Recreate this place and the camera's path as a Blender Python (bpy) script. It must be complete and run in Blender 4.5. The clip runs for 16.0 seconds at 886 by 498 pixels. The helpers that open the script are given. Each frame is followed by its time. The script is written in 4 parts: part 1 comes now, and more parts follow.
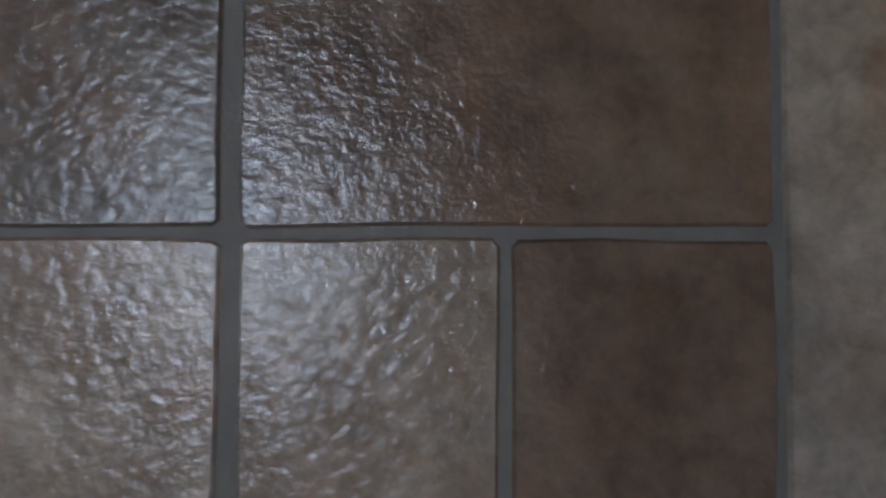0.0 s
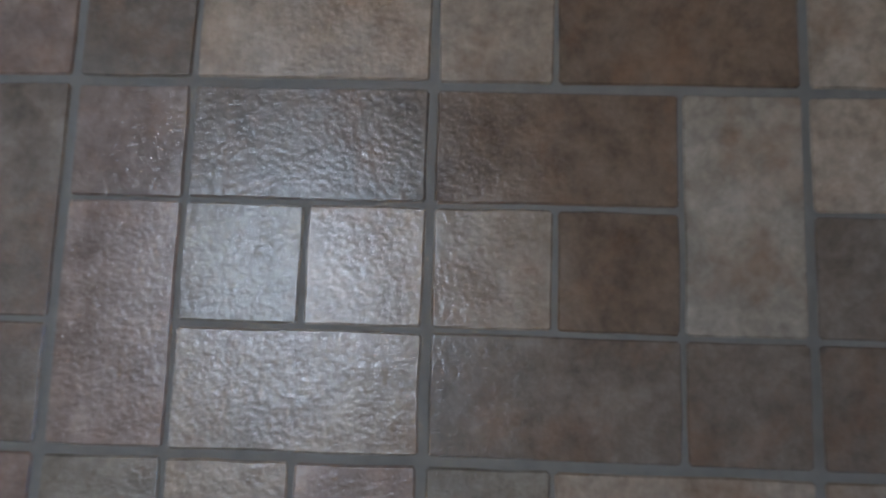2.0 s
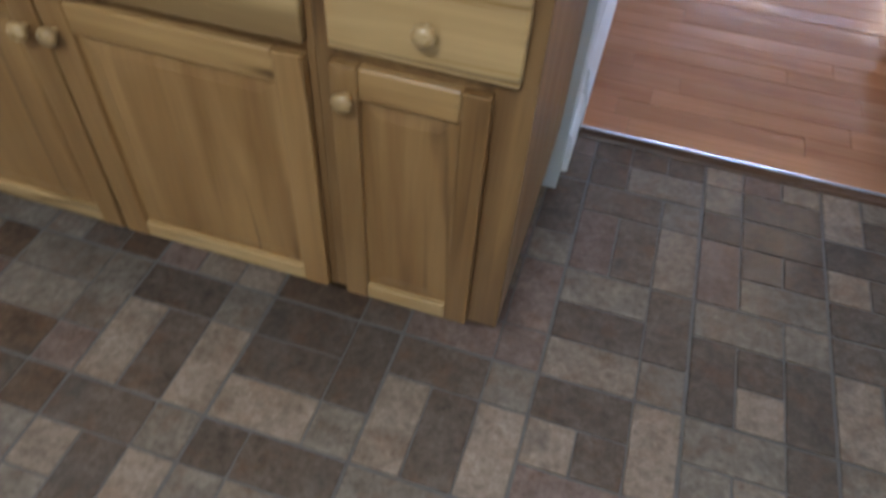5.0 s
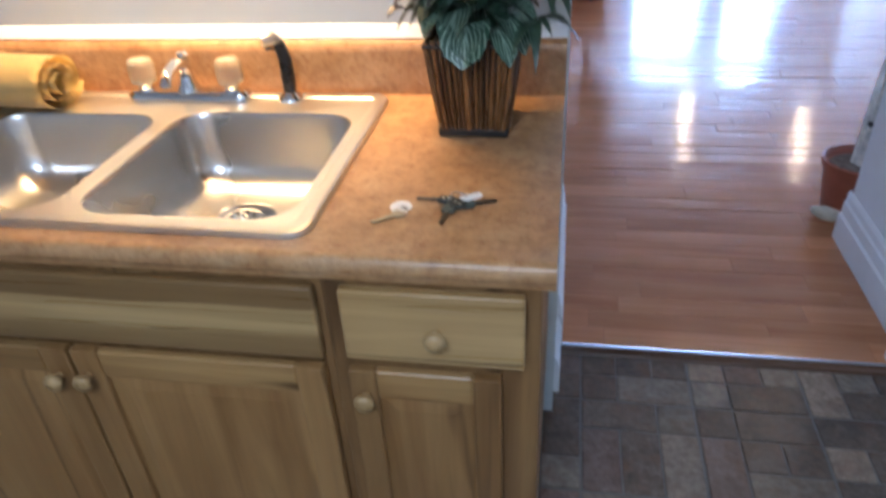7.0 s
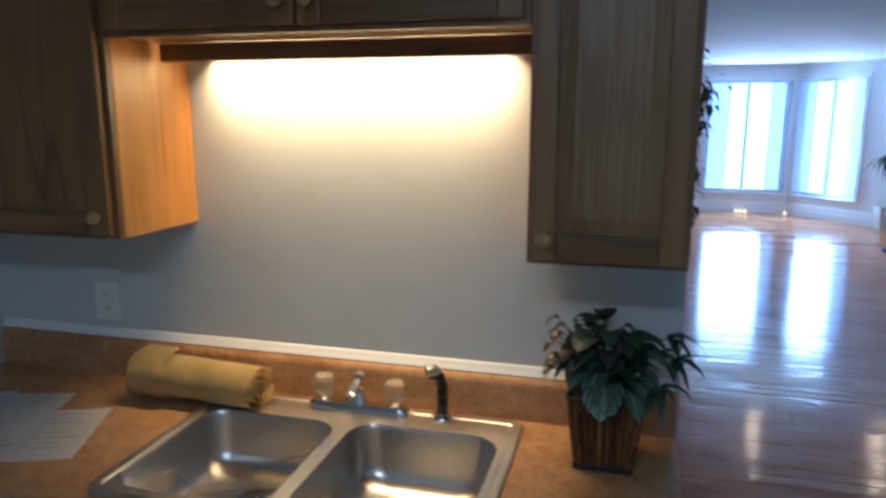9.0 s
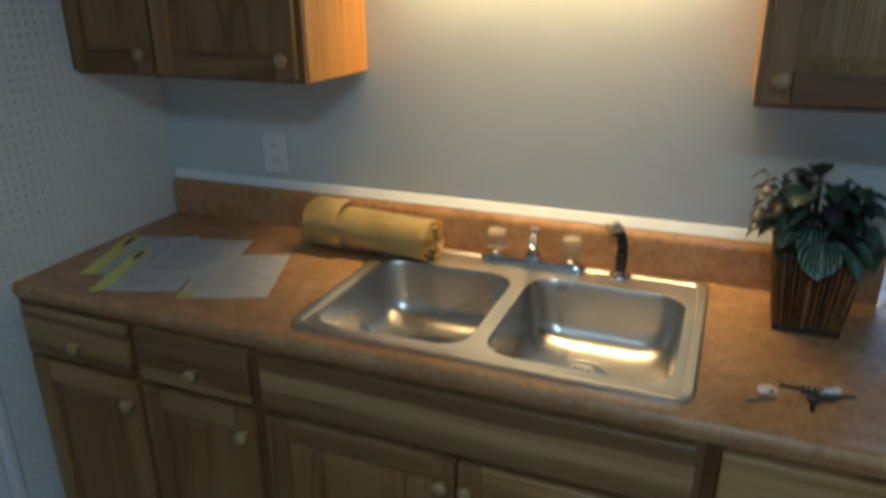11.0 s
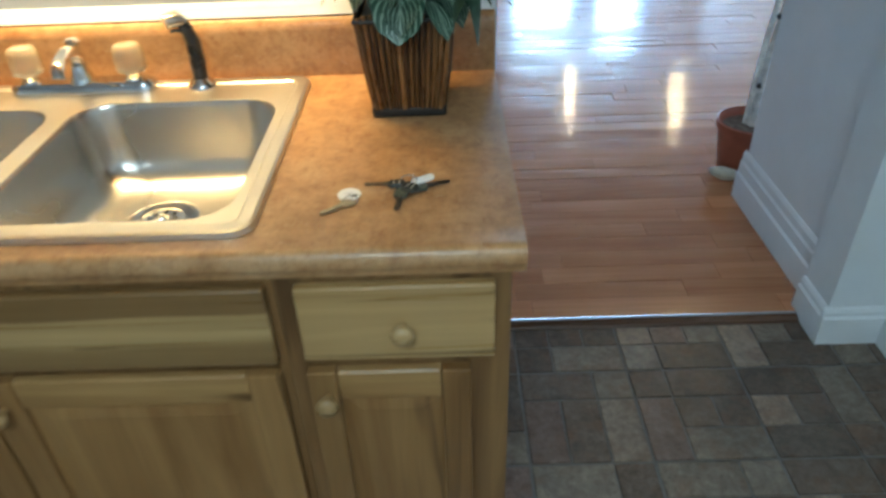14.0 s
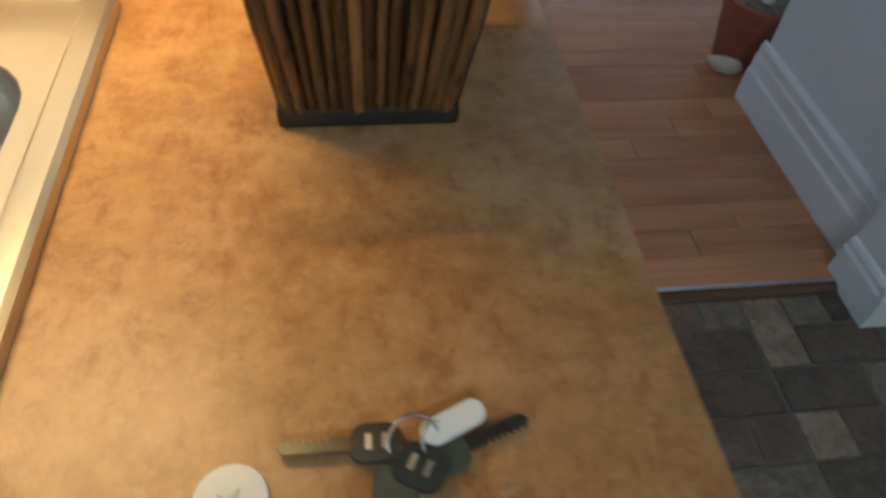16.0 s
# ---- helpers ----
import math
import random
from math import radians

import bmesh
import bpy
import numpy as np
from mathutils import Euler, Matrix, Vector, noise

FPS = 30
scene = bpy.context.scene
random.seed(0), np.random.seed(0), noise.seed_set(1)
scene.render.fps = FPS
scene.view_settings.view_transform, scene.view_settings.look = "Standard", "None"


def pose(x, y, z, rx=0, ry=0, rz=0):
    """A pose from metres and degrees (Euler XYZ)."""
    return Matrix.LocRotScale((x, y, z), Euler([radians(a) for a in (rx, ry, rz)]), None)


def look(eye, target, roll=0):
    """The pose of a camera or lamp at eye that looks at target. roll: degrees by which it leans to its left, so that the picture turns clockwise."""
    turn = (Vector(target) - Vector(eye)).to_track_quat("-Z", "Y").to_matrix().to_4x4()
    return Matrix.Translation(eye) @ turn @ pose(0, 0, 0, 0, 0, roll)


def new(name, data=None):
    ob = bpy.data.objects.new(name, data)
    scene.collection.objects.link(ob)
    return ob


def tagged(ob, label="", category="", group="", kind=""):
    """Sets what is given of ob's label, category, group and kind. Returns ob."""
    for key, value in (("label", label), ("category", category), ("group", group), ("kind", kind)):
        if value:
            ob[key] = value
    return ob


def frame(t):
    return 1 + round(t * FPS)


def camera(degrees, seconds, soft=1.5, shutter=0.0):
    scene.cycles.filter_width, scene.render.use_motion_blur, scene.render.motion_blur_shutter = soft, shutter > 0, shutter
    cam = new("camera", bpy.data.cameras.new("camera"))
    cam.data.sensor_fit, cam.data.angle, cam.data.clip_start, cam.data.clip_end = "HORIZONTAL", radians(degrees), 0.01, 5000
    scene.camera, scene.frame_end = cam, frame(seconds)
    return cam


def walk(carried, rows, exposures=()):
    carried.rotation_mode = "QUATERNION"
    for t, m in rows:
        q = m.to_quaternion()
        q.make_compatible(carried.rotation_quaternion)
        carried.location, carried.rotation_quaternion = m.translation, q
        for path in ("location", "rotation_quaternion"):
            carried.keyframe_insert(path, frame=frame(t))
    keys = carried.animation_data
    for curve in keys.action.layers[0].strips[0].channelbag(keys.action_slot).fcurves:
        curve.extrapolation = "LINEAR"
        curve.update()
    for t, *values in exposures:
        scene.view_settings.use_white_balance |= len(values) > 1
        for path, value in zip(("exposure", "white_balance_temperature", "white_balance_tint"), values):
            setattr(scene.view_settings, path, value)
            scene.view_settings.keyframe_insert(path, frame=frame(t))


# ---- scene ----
cam = camera(64.5, 16.0, soft=2.9, shutter=0.5)
PATH = [
    (0, (-0.107, -1.407, 0.256), (-0.194, -1.412, -1.742), -3.1),
    (0.5, (-0.1, -1.415, 0.315), (-0.193, -1.447, -1.683), -18.6),
    (1, (-0.074, -1.428, 0.386), (-0.214, -1.471, -1.609), -16.2),
    (1.5, (-0.038, -1.436, 0.462), (-0.275, -1.5, -1.523), -13.9),
    (2, (-0.014, -1.455, 0.558), (-0.278, -1.524, -1.423), -13.0),
    (2.5, (-0.014, -1.455, 0.67), (-0.257, -1.529, -1.314), -15.5),
    (3, (0.029, -1.386, 0.809), (-0.421, -1.356, -1.139), -3.0),
    (3.5, (0.06, -1.277, 0.998), (-0.502, -1.011, -0.903), 5.8),
    (4, (0.024, -1.388, 1.128), (-0.482, -0.638, -0.654), 19.0),
    (4.5, (0.050, -1.352, 1.251), (-0.316, -0.324, -0.425), 7.2),
    (4.7, (0.061, -1.394, 1.261), (-0.287, -0.247, -0.341), 5.8),
    (6.8, (0.004, -1.388, 1.421), (-0.292, 0.217, 0.265), -3.1),
    (7, (-0.005, -1.403, 1.439), (-0.327, 0.246, 0.355), -3.4),
    (7.5, (-0.027, -1.434, 1.511), (-0.416, 0.306, 0.606), -3.0),
    (8, (-0.007, -1.483, 1.588), (-0.446, 0.349, 0.914), -2.3),
    (8.2, (-0.015, -1.53, 1.622), (-0.44, 0.335, 1.039), -0.7),
    (10.3, (-0.344, -1.763, 1.705), (-1.014, 0.095, 1.388), -0.2),
    (10.5, (-0.35, -1.744, 1.686), (-1.04, 0.087, 1.271), -0.2),
    (11, (-0.371, -1.726, 1.602), (-1.075, 0.009, 0.898), -0.4),
    (11.5, (-0.376, -1.72, 1.546), (-1.08, -0.059, 0.681), -1.9),
    (12, (-0.363, -1.713, 1.497), (-1.026, -0.113, 0.497), -2.2),
    (12.5, (-0.305, -1.697, 1.47), (-0.842, -0.106, 0.383), -3.5),
    (13, (-0.256, -1.671, 1.465), (-0.453, -0.039, 0.325), -0.5),
    (13.5, (-0.154, -1.539, 1.438), (-0.235, 0.114, 0.315), -1.1),
    (14, (-0.1, -1.363, 1.419), (-0.124, 0.28, 0.278), -2.2),
    (14.5, (-0.124, -1.167, 1.396), (0.082, 0.439, 0.221), 0.3),
    (15, (-0.144, -0.988, 1.36), (0.148, 0.56, 0.127), -0.4),
    (15.5, (-0.145, -0.77, 1.3), (0.117, 0.664, -0.069), 3.0),
    (16, (-0.184, -0.629, 1.237), (0.08, 0.664, -0.266), 5.8),
]
walk(cam, [(t, look(e, g, r)) for t, e, g, r in PATH],
     exposures=[(0.0, 0.12, 6050, 16), (0.5, 0.24, 5850, 14), (1.5, 0.55, 5950, 14), (2.5, 0.60, 6200, 15), (3.0, 0.6, 6450, 15), (4.0, 1.10, 6700, 16), (4.7, 1.32, 6700, 17),
                (6.8, 1.08, 5800, 17), (7.0, 1.03, 5750, 16), (7.5, 0.65, 5300, 11), (8.2, -0.05, 5050, 10), (10.3, -0.95, 6100, 4), (11.0, -0.35, 5600, 0), (12.0, 0.42, 5700, -4), (13.0, 0.94, 6150, -4),
                (14.5, 0.78, 6100, -3), (15.5, 0.52, 6400, 0), (16.0, 0.38, 6500, 3)])

# ---- world and lights ----
world = bpy.data.worlds.new("world")
scene.world = world
world.use_nodes = True
wn = world.node_tree
sky = wn.nodes.new("ShaderNodeTexSky")
sky.sky_type = "NISHITA"
sky.sun_disc = False
sky.sun_elevation, sky.sun_rotation = radians(40), radians(200)
wn.nodes["Background"].inputs[1].default_value = 0.12
wn.links.new(sky.outputs[0], wn.nodes["Background"].inputs[0])


def area_lamp(name, m, w, h, power, color, spread=180):
    data = bpy.data.lights.new(name, "AREA")
    data.shape, data.size, data.size_y, data.energy, data.color, data.spread = "RECTANGLE", w, h, power, color, radians(spread)
    ob = new(name, data)
    ob.matrix_world = m
    return ob


WARM, COOL, DAY = (1.0, 0.64, 0.28), (0.74, 0.89, 1.0), (0.44, 0.68, 1.0)
area_lamp("cabinet_tube_light", pose(-0.81, -0.036, 1.834, 14, 0, 0), 0.78, 0.025, 10.2, WARM, 100)
area_lamp("ceiling_light_lamp", pose(-0.25, -2.16, 2.338, 0, 0, 0), 0.66, 0.18, 12.8, COOL)
area_lamp("window_daylight", look((1.56, 10.9, 1.32), (1.6, 0.0, 0.8)), 0.86, 1.75, 130.0, DAY)
area_lamp("window_daylight_bay", look((2.76, 10.50, 1.32), (1.2, 3.0, 0.8)), 0.56, 1.75, 80.0, DAY)

CANS = ((1.58, 7.7), (2.88, 7.2), (1.60, 2.52))
for cx, cy in CANS:
    area_lamp("can_light_lamp", pose(cx, cy, 2.425, 0, 0, 0), 0.12, 0.12, 6.0 if cy > 5 else 1.8, (1.0, 0.74, 0.42))


# ---- materials ----
class Mat:
    """A small builder of node materials in object space."""

    def __init__(self, name, rough=0.5, metal=0.0, spec=0.5):
        self.m = bpy.data.materials.new(name)
        self.m.use_nodes = True
        self.t = self.m.node_tree
        self.b = self.t.nodes["Principled BSDF"]
        self.b.inputs["Roughness"].default_value = rough
        self.b.inputs["Metallic"].default_value = metal
        self.b.inputs["Specular IOR Level"].default_value = spec
        self.co = self.t.nodes.new("ShaderNodeTexCoord").outputs["Object"]

    def node(self, kind, **values):
        n = self.t.nodes.new(kind)
        for k, v in values.items():
            n.inputs[k.replace("_", " ")].default_value = v
        return n

    def link(self, a, b):
        self.t.links.new(a, b)

    def coords(self, scale=(1, 1, 1), offset=True):
        mp = self.node("ShaderNodeMapping", Scale=scale)
        self.link(self.co, mp.inputs["Vector"])
        if offset:
            info = self.t.nodes.new("ShaderNodeObjectInfo")
            mul = self.node("ShaderNodeVectorMath")
            mul.operation = "SCALE"
            mul.inputs[0].default_value = (7.3, 3.1, 5.7)
            self.link(info.outputs["Random"], mul.inputs["Scale"])
            self.link(mul.outputs[0], mp.inputs["Location"])
        return mp.outputs[0]

    shift = True

    def noise(self, scale, detail=4.0, stretch=(1, 1, 1), rough=0.55, distort=0.0):
        n = self.node("ShaderNodeTexNoise", Scale=scale, Detail=detail, Roughness=rough, Distortion=distort)
        self.link(self.coords(stretch, self.shift), n.inputs["Vector"])
        return n.outputs["Fac"]

    def ramp(self, fac, stops):
        r = self.t.nodes.new("ShaderNodeValToRGB")
        while len(r.color_ramp.elements) < len(stops):
            r.color_ramp.elements.new(0.5)
        for e, (p, c) in zip(r.color_ramp.elements, stops):
            e.position, e.color = p, (*c, 1) if len(c) == 3 else c
        self.link(fac, r.inputs[0])
        return r.outputs[0]

    def mix(self, a, b, fac, mode="MIX"):
        n = self.t.nodes.new("ShaderNodeMix")
        n.data_type, n.blend_type = "RGBA", mode
        for sock, v in ((n.inputs[6], a), (n.inputs[7], b), (n.inputs[0], fac)):
            if isinstance(v, (tuple, float, int)):
                sock.default_value = (*v, 1) if isinstance(v, tuple) and len(v) == 3 else v
            else:
                self.link(v, sock)
        return n.outputs[2]

    def varied(self, color, amount=0.25):
        """Per-object brightness."""
        info = self.t.nodes.new("ShaderNodeObjectInfo")
        r = self.ramp(info.outputs["Random"], [(0, (1 - amount,) * 3), (1, (1 + amount * 0.6,) * 3)])
        return self.mix(color, r, 1.0, "MULTIPLY")

    def color(self, c):
        if isinstance(c, tuple):
            self.b.inputs["Base Color"].default_value = (*c, 1)
        else:
            self.link(c, self.b.inputs["Base Color"])
        return self

    def rough(self, fac, lo, hi):
        r = self.ramp(fac, [(0.3, (lo,) * 3), (0.7, (hi,) * 3)])
        self.link(r, self.b.inputs["Roughness"])
        return self

    def bump(self, fac, strength=0.2, dist=0.002):
        n = self.node("ShaderNodeBump", Strength=strength, Distance=dist)
        self.link(fac, n.inputs["Height"])
        self.link(n.outputs[0], self.b.inputs["Normal"])
        return self


def plain(name, c, rough=0.5, metal=0.0, grain=30.0, amount=0.12, bump=0.05, spec=0.5):
    """Paint, plastic or metal with faint blotches and fine relief."""
    a = Mat(name, rough, metal, spec)
    n = a.noise(grain, 5)
    lo, hi = tuple(v * (1 - amount) for v in c), tuple(min(1, v * (1 + amount)) for v in c)
    a.color(a.ramp(n, [(0.3, lo), (0.7, hi)]))
    a.rough(a.noise(grain * 0.4), max(0.02, rough - 0.06), rough + 0.08)
    if bump:
        a.bump(a.noise(grain * 8, 3), bump, 0.001)
    return a.m


def wood(name, dark, mid, light, axis, rough=0.38, spread=0.2, scale=1.0, island=False, wavy=0.0, crack=0.0, band=0.0, pores=0.0):
    """Lacquered wood with grain along the axis, knots and streaks."""
    a = Mat(name, rough)
    st = [9.0 * scale] * 3
    st[axis] = 0.7 * scale
    fine = [90.0 * scale] * 3
    fine[axis] = 3.0 * scale
    big = a.noise(1.0, 5, tuple(st), 0.6, 1.2)
    small = a.noise(1.0, 3, tuple(fine), 0.5, 0.3)
    c = a.ramp(big, [(0.22, dark), (0.42, mid), (0.62, light), (0.82, mid)])
    if band:
        strip = [14.0] * 3
        strip[axis] = 0.55
        heart = a.noise(1.0, 3, tuple(strip), 0.4, 0.5)
        c = a.mix(c, (0.135, 0.066, 0.022), a.ramp(heart, [(0.47, (0, 0, 0)), (0.505, (band,) * 3), (0.62, (band * 0.7,) * 3), (0.66, (0.1,) * 3)]))
    if pores:
        line = [230.0] * 3
        line[axis] = 5.0
        open_grain = a.noise(1.0, 2, tuple(line), 0.5, 0.8)
        c = a.mix(c, (0.42, 0.31, 0.16), a.ramp(open_grain, [(0.52, (0, 0, 0)), (0.62, (pores,) * 3)]))
    if crack:
        long = [8.0 * scale] * 3
        long[axis] = 0.55 * scale
        line = a.noise(1.0, 3, tuple(long), 0.45, 0.4)
        thin = a.ramp(line, [(0.555, (0, 0, 0)), (0.572, (crack,) * 3), (0.580, (crack,) * 3), (0.60, (0, 0, 0))])
        c = a.mix(c, tuple(v * 0.55 for v in dark), a.mix(thin, a.ramp(a.noise(3.0, 2), [(0.42, (0, 0, 0)), (0.54, (1, 1, 1))]), 1.0, "MULTIPLY"))
    c = a.mix(c, a.ramp(small, [(0.3, (0.86, 0.84, 0.80)), (0.65, (1.05, 1.05, 1.05))]), 0.7, "MULTIPLY")
    blotch = a.noise(2.5, 2)
    c = a.mix(c, a.ramp(blotch, [(0.35, (0.85, 0.78, 0.70)), (0.65, (1.08, 1.06, 1.02))]), 0.7, "MULTIPLY")
    if island:
        geo = a.t.nodes.new("ShaderNodeNewGeometry")
        c = a.mix(c, a.ramp(geo.outputs["Random Per Island"], [(0, (1 - spread,) * 3), (1, (1 + spread * 0.6,) * 3)]), 1.0, "MULTIPLY")
    a.color(a.varied(c, 0.0 if island else spread))
    a.rough(small, max(0.06, rough - 0.08), rough + (0.05 if wavy else 0.1))
    if wavy:
        a.bump(a.mix(a.noise(1.0, 2, (2.2, 14.0, 1.0)), small, 0.12), 0.5, wavy)
    else:
        a.bump(small, 0.12, 0.0008)
    return a.m


def heartwood():
    """A flat-sawn board: brown heartwood above, a pale sapwood band, brown again below, with dark checks."""
    a = Mat("heartwood_board", 0.32)
    a.shift = False
    fine = a.noise(1.0, 3, (3.0, 90.0, 90.0), 0.5, 0.3)
    c = a.ramp(a.noise(1.0, 5, (0.9, 9.0, 22.0), 0.6, 0.9), [(0.3, (0.30, 0.185, 0.074)), (0.7, (0.43, 0.285, 0.126))])
    sep = a.t.nodes.new("ShaderNodeSeparateXYZ")
    a.link(a.co, sep.inputs[0])
    wave = a.node("ShaderNodeMath")
    wave.operation = "MULTIPLY_ADD"
    wave.inputs[1].default_value = 0.030
    a.link(a.noise(1.0, 3, (2.2, 1.0, 4.0)), wave.inputs[0])
    a.link(sep.outputs[2], wave.inputs[2])
    z = a.node("ShaderNodeMapRange", From_Min=0.750, From_Max=0.883)
    a.link(wave.outputs[0], z.inputs[0])
    heart = a.ramp(z.outputs[0], [(0.0, (0.75,) * 3), (0.30, (0.6,) * 3), (0.40, (0.15,) * 3), (0.44, (0.0,) * 3), (0.70, (0.0,) * 3), (0.74, (0.85,) * 3)])
    c = a.mix(c, (0.15, 0.078, 0.026), heart)
    check = a.ramp(z.outputs[0], [(0.335, (0, 0, 0)), (0.355, (1, 1, 1)), (0.365, (1, 1, 1)), (0.385, (0, 0, 0))])
    c = a.mix(c, (0.06, 0.028, 0.010), a.mix(check, a.ramp(a.noise(1.0, 2, (5.0, 1.0, 1.0)), [(0.50, (0, 0, 0)), (0.60, (1, 1, 1))]), 1.0, "MULTIPLY"))
    c = a.mix(c, a.ramp(fine, [(0.3, (0.86, 0.84, 0.80)), (0.65, (1.05, 1.05, 1.05))]), 0.7, "MULTIPLY")
    a.color(c)
    a.rough(fine, 0.26, 0.40)
    a.bump(fine, 0.12, 0.0008)
    return a.m


M_HEART = heartwood()


def vinyl(name, dark, mid, light):
    """Embossed stone-look sheet floor with a worn gloss."""
    a = Mat(name, 0.3, 0.0, 0.5)
    info = a.noise(17, 8, (1, 1, 1), 0.70, 0.3)
    c = a.ramp(info, [(0.3, dark), (0.5, mid), (0.7, light)])
    vein = a.noise(60, 6, (1, 1, 1), 0.72, 0.25)
    c = a.mix(c, a.ramp(vein, [(0.32, (0.66, 0.62, 0.58)), (0.62, (1.14, 1.11, 1.09))]), 0.9, "MULTIPLY")
    rust = a.noise(13, 7, (1, 1, 1), 0.68)
    c = a.mix(c, (0.19, 0.082, 0.036), a.ramp(rust, [(0.50, (0, 0, 0)), (0.72, (0.42, 0.42, 0.42))]))
    soot = a.noise(8, 3, (1.3, 0.8, 1))
    c = a.mix(c, (0.06, 0.055, 0.05), a.ramp(soot, [(0.58, (0, 0, 0)), (0.80, (0.55, 0.55, 0.55))]))
    a.color(a.varied(c, 0.16))
    relief = a.noise(165, 4, (1.2, 1, 1), 0.55, 0.2)
    a.rough(info, 0.12, 0.24)
    a.bump(a.mix(relief, vein, 0.25), 0.55, 0.0022)
    return a.m


TILES = [vinyl("vinyl_" + n, *c) for n, c in (
    ("brown", ((0.088, 0.056, 0.038), (0.125, 0.082, 0.056), (0.165, 0.114, 0.080))),
    ("tan", ((0.20, 0.148, 0.108), (0.27, 0.205, 0.155), (0.34, 0.27, 0.21))),
    ("grey", ((0.155, 0.125, 0.098), (0.215, 0.175, 0.138), (0.28, 0.235, 0.19))),
    ("umber", ((0.095, 0.070, 0.053), (0.132, 0.099, 0.077), (0.175, 0.138, 0.110))),
    ("rose", ((0.14, 0.096, 0.078), (0.20, 0.140, 0.114), (0.26, 0.19, 0.155))),
)]
M_GROUT = plain("vinyl_joint", (0.122, 0.104, 0.088), 0.62, grain=60, bump=0.25)
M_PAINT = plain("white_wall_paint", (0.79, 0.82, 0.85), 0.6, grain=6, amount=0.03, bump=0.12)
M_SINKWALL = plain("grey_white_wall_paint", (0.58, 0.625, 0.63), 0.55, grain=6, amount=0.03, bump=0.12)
M_CEIL = plain("ceiling_paint", (0.82, 0.82, 0.82), 0.8, grain=20, amount=0.03, bump=0.2)
M_TRIM = plain("white_trim_paint", (0.80, 0.83, 0.86), 0.35, grain=9, amount=0.03)
M_PEG = plain("white_pegboard", (0.74, 0.765, 0.76), 0.45, grain=8, amount=0.04)
# near-black colour standing in for the shade inside holes, slots and gaps
M_DARK = plain("cavity_shade", (0.02, 0.02, 0.02), 0.8)
M_WOODX = wood("hickory_along", (0.185, 0.094, 0.030), (0.295, 0.168, 0.063), (0.40, 0.252, 0.106), 0, crack=1.0)
M_WOODZ = wood("hickory_upright", (0.17, 0.082, 0.026), (0.25, 0.132, 0.047), (0.315, 0.178, 0.068), 2, crack=0.6)
M_SAP = wood("pale_sapwood", (0.25, 0.145, 0.054), (0.36, 0.228, 0.096), (0.43, 0.285, 0.128), 0, 0.32, 0.12, crack=0.8)
M_BAND = wood("banded_hickory", (0.26, 0.15, 0.056), (0.35, 0.215, 0.088), (0.41, 0.265, 0.115), 0, 0.32, 0.08, crack=1.0, band=0.85)
M_FRAME = wood("dark_hickory_frame", (0.095, 0.043, 0.014), (0.165, 0.084, 0.030), (0.25, 0.14, 0.054), 2, 0.4, 0.05, crack=0.6)
M_GRAIN = wood("open_grained_panel", (0.17, 0.082, 0.026), (0.23, 0.125, 0.047), (0.28, 0.165, 0.068), 2, 0.4, 0.08, pores=0.45)
# kick board colour with the shadow under the cabinets put into it
M_KICK = plain("shaded_kick_board", (0.055, 0.042, 0.032), 0.6, grain=20, amount=0.25)
M_FRAMEX = wood("dark_hickory_along", (0.095, 0.043, 0.014), (0.165, 0.084, 0.030), (0.25, 0.14, 0.054), 0, 0.4, 0.05, crack=0.6)
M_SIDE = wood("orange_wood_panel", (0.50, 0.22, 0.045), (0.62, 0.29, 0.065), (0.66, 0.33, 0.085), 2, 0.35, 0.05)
M_PLANK = wood("red_oak_floor", (0.36, 0.138, 0.060), (0.50, 0.213, 0.100), (0.58, 0.275, 0.137), 0, 0.14, 0.12, 0.8, wavy=0.006)
M_FARPLANK = wood("red_oak_floor_far", (0.36, 0.138, 0.060), (0.50, 0.213, 0.100), (0.58, 0.275, 0.137), 0, 0.14, 0.12, 0.8, True, 0.006)
M_STEEL = plain("stainless_steel", (0.57, 0.555, 0.53), 0.26, 1.0, grain=4, amount=0.05, bump=0)
M_RIM = plain("brushed_steel_rim", (0.68, 0.665, 0.63), 0.33, 1.0, grain=9, amount=0.06, bump=0.08)
M_CHROME = plain("chrome", (0.75, 0.76, 0.78), 0.07, 1.0, amount=0.02, bump=0)
M_BLACK = plain("black_plastic", (0.014, 0.014, 0.015), 0.28)
M_TERRA = plain("terracotta", (0.30, 0.085, 0.048), 0.45, grain=14, amount=0.2)
M_SOIL = plain("potting_soil", (0.16, 0.125, 0.10), 0.9, grain=50, amount=0.5, bump=0.8)
M_BARK = plain("pale_bark", (0.72, 0.68, 0.62), 0.7, grain=30, amount=0.3, bump=0.4)
M_TRUNK = plain("dark_bark", (0.055, 0.04, 0.03), 0.8, grain=30, amount=0.3, bump=0.4)
M_KNOT = plain("dark_knot", (0.04, 0.03, 0.025), 0.8)
M_CREAM = plain("cream_stone", (0.62, 0.56, 0.44), 0.7, grain=25, amount=0.2, bump=0.4)
M_METAL = plain("dull_key_metal", (0.17, 0.165, 0.15), 0.32, 1.0, grain=60, amount=0.2)
M_BRASS = plain("brass_key_metal", (0.34, 0.315, 0.255), 0.40, 1.0, grain=60, amount=0.15)
M_DKKEY = plain("dark_key_head", (0.035, 0.04, 0.036), 0.35, grain=60)
M_GRNKEY = plain("green_key_cover", (0.062, 0.076, 0.062), 0.4, grain=60)
M_WHITE = plain("white_plastic", (0.76, 0.77, 0.77), 0.35, grain=40, amount=0.03)
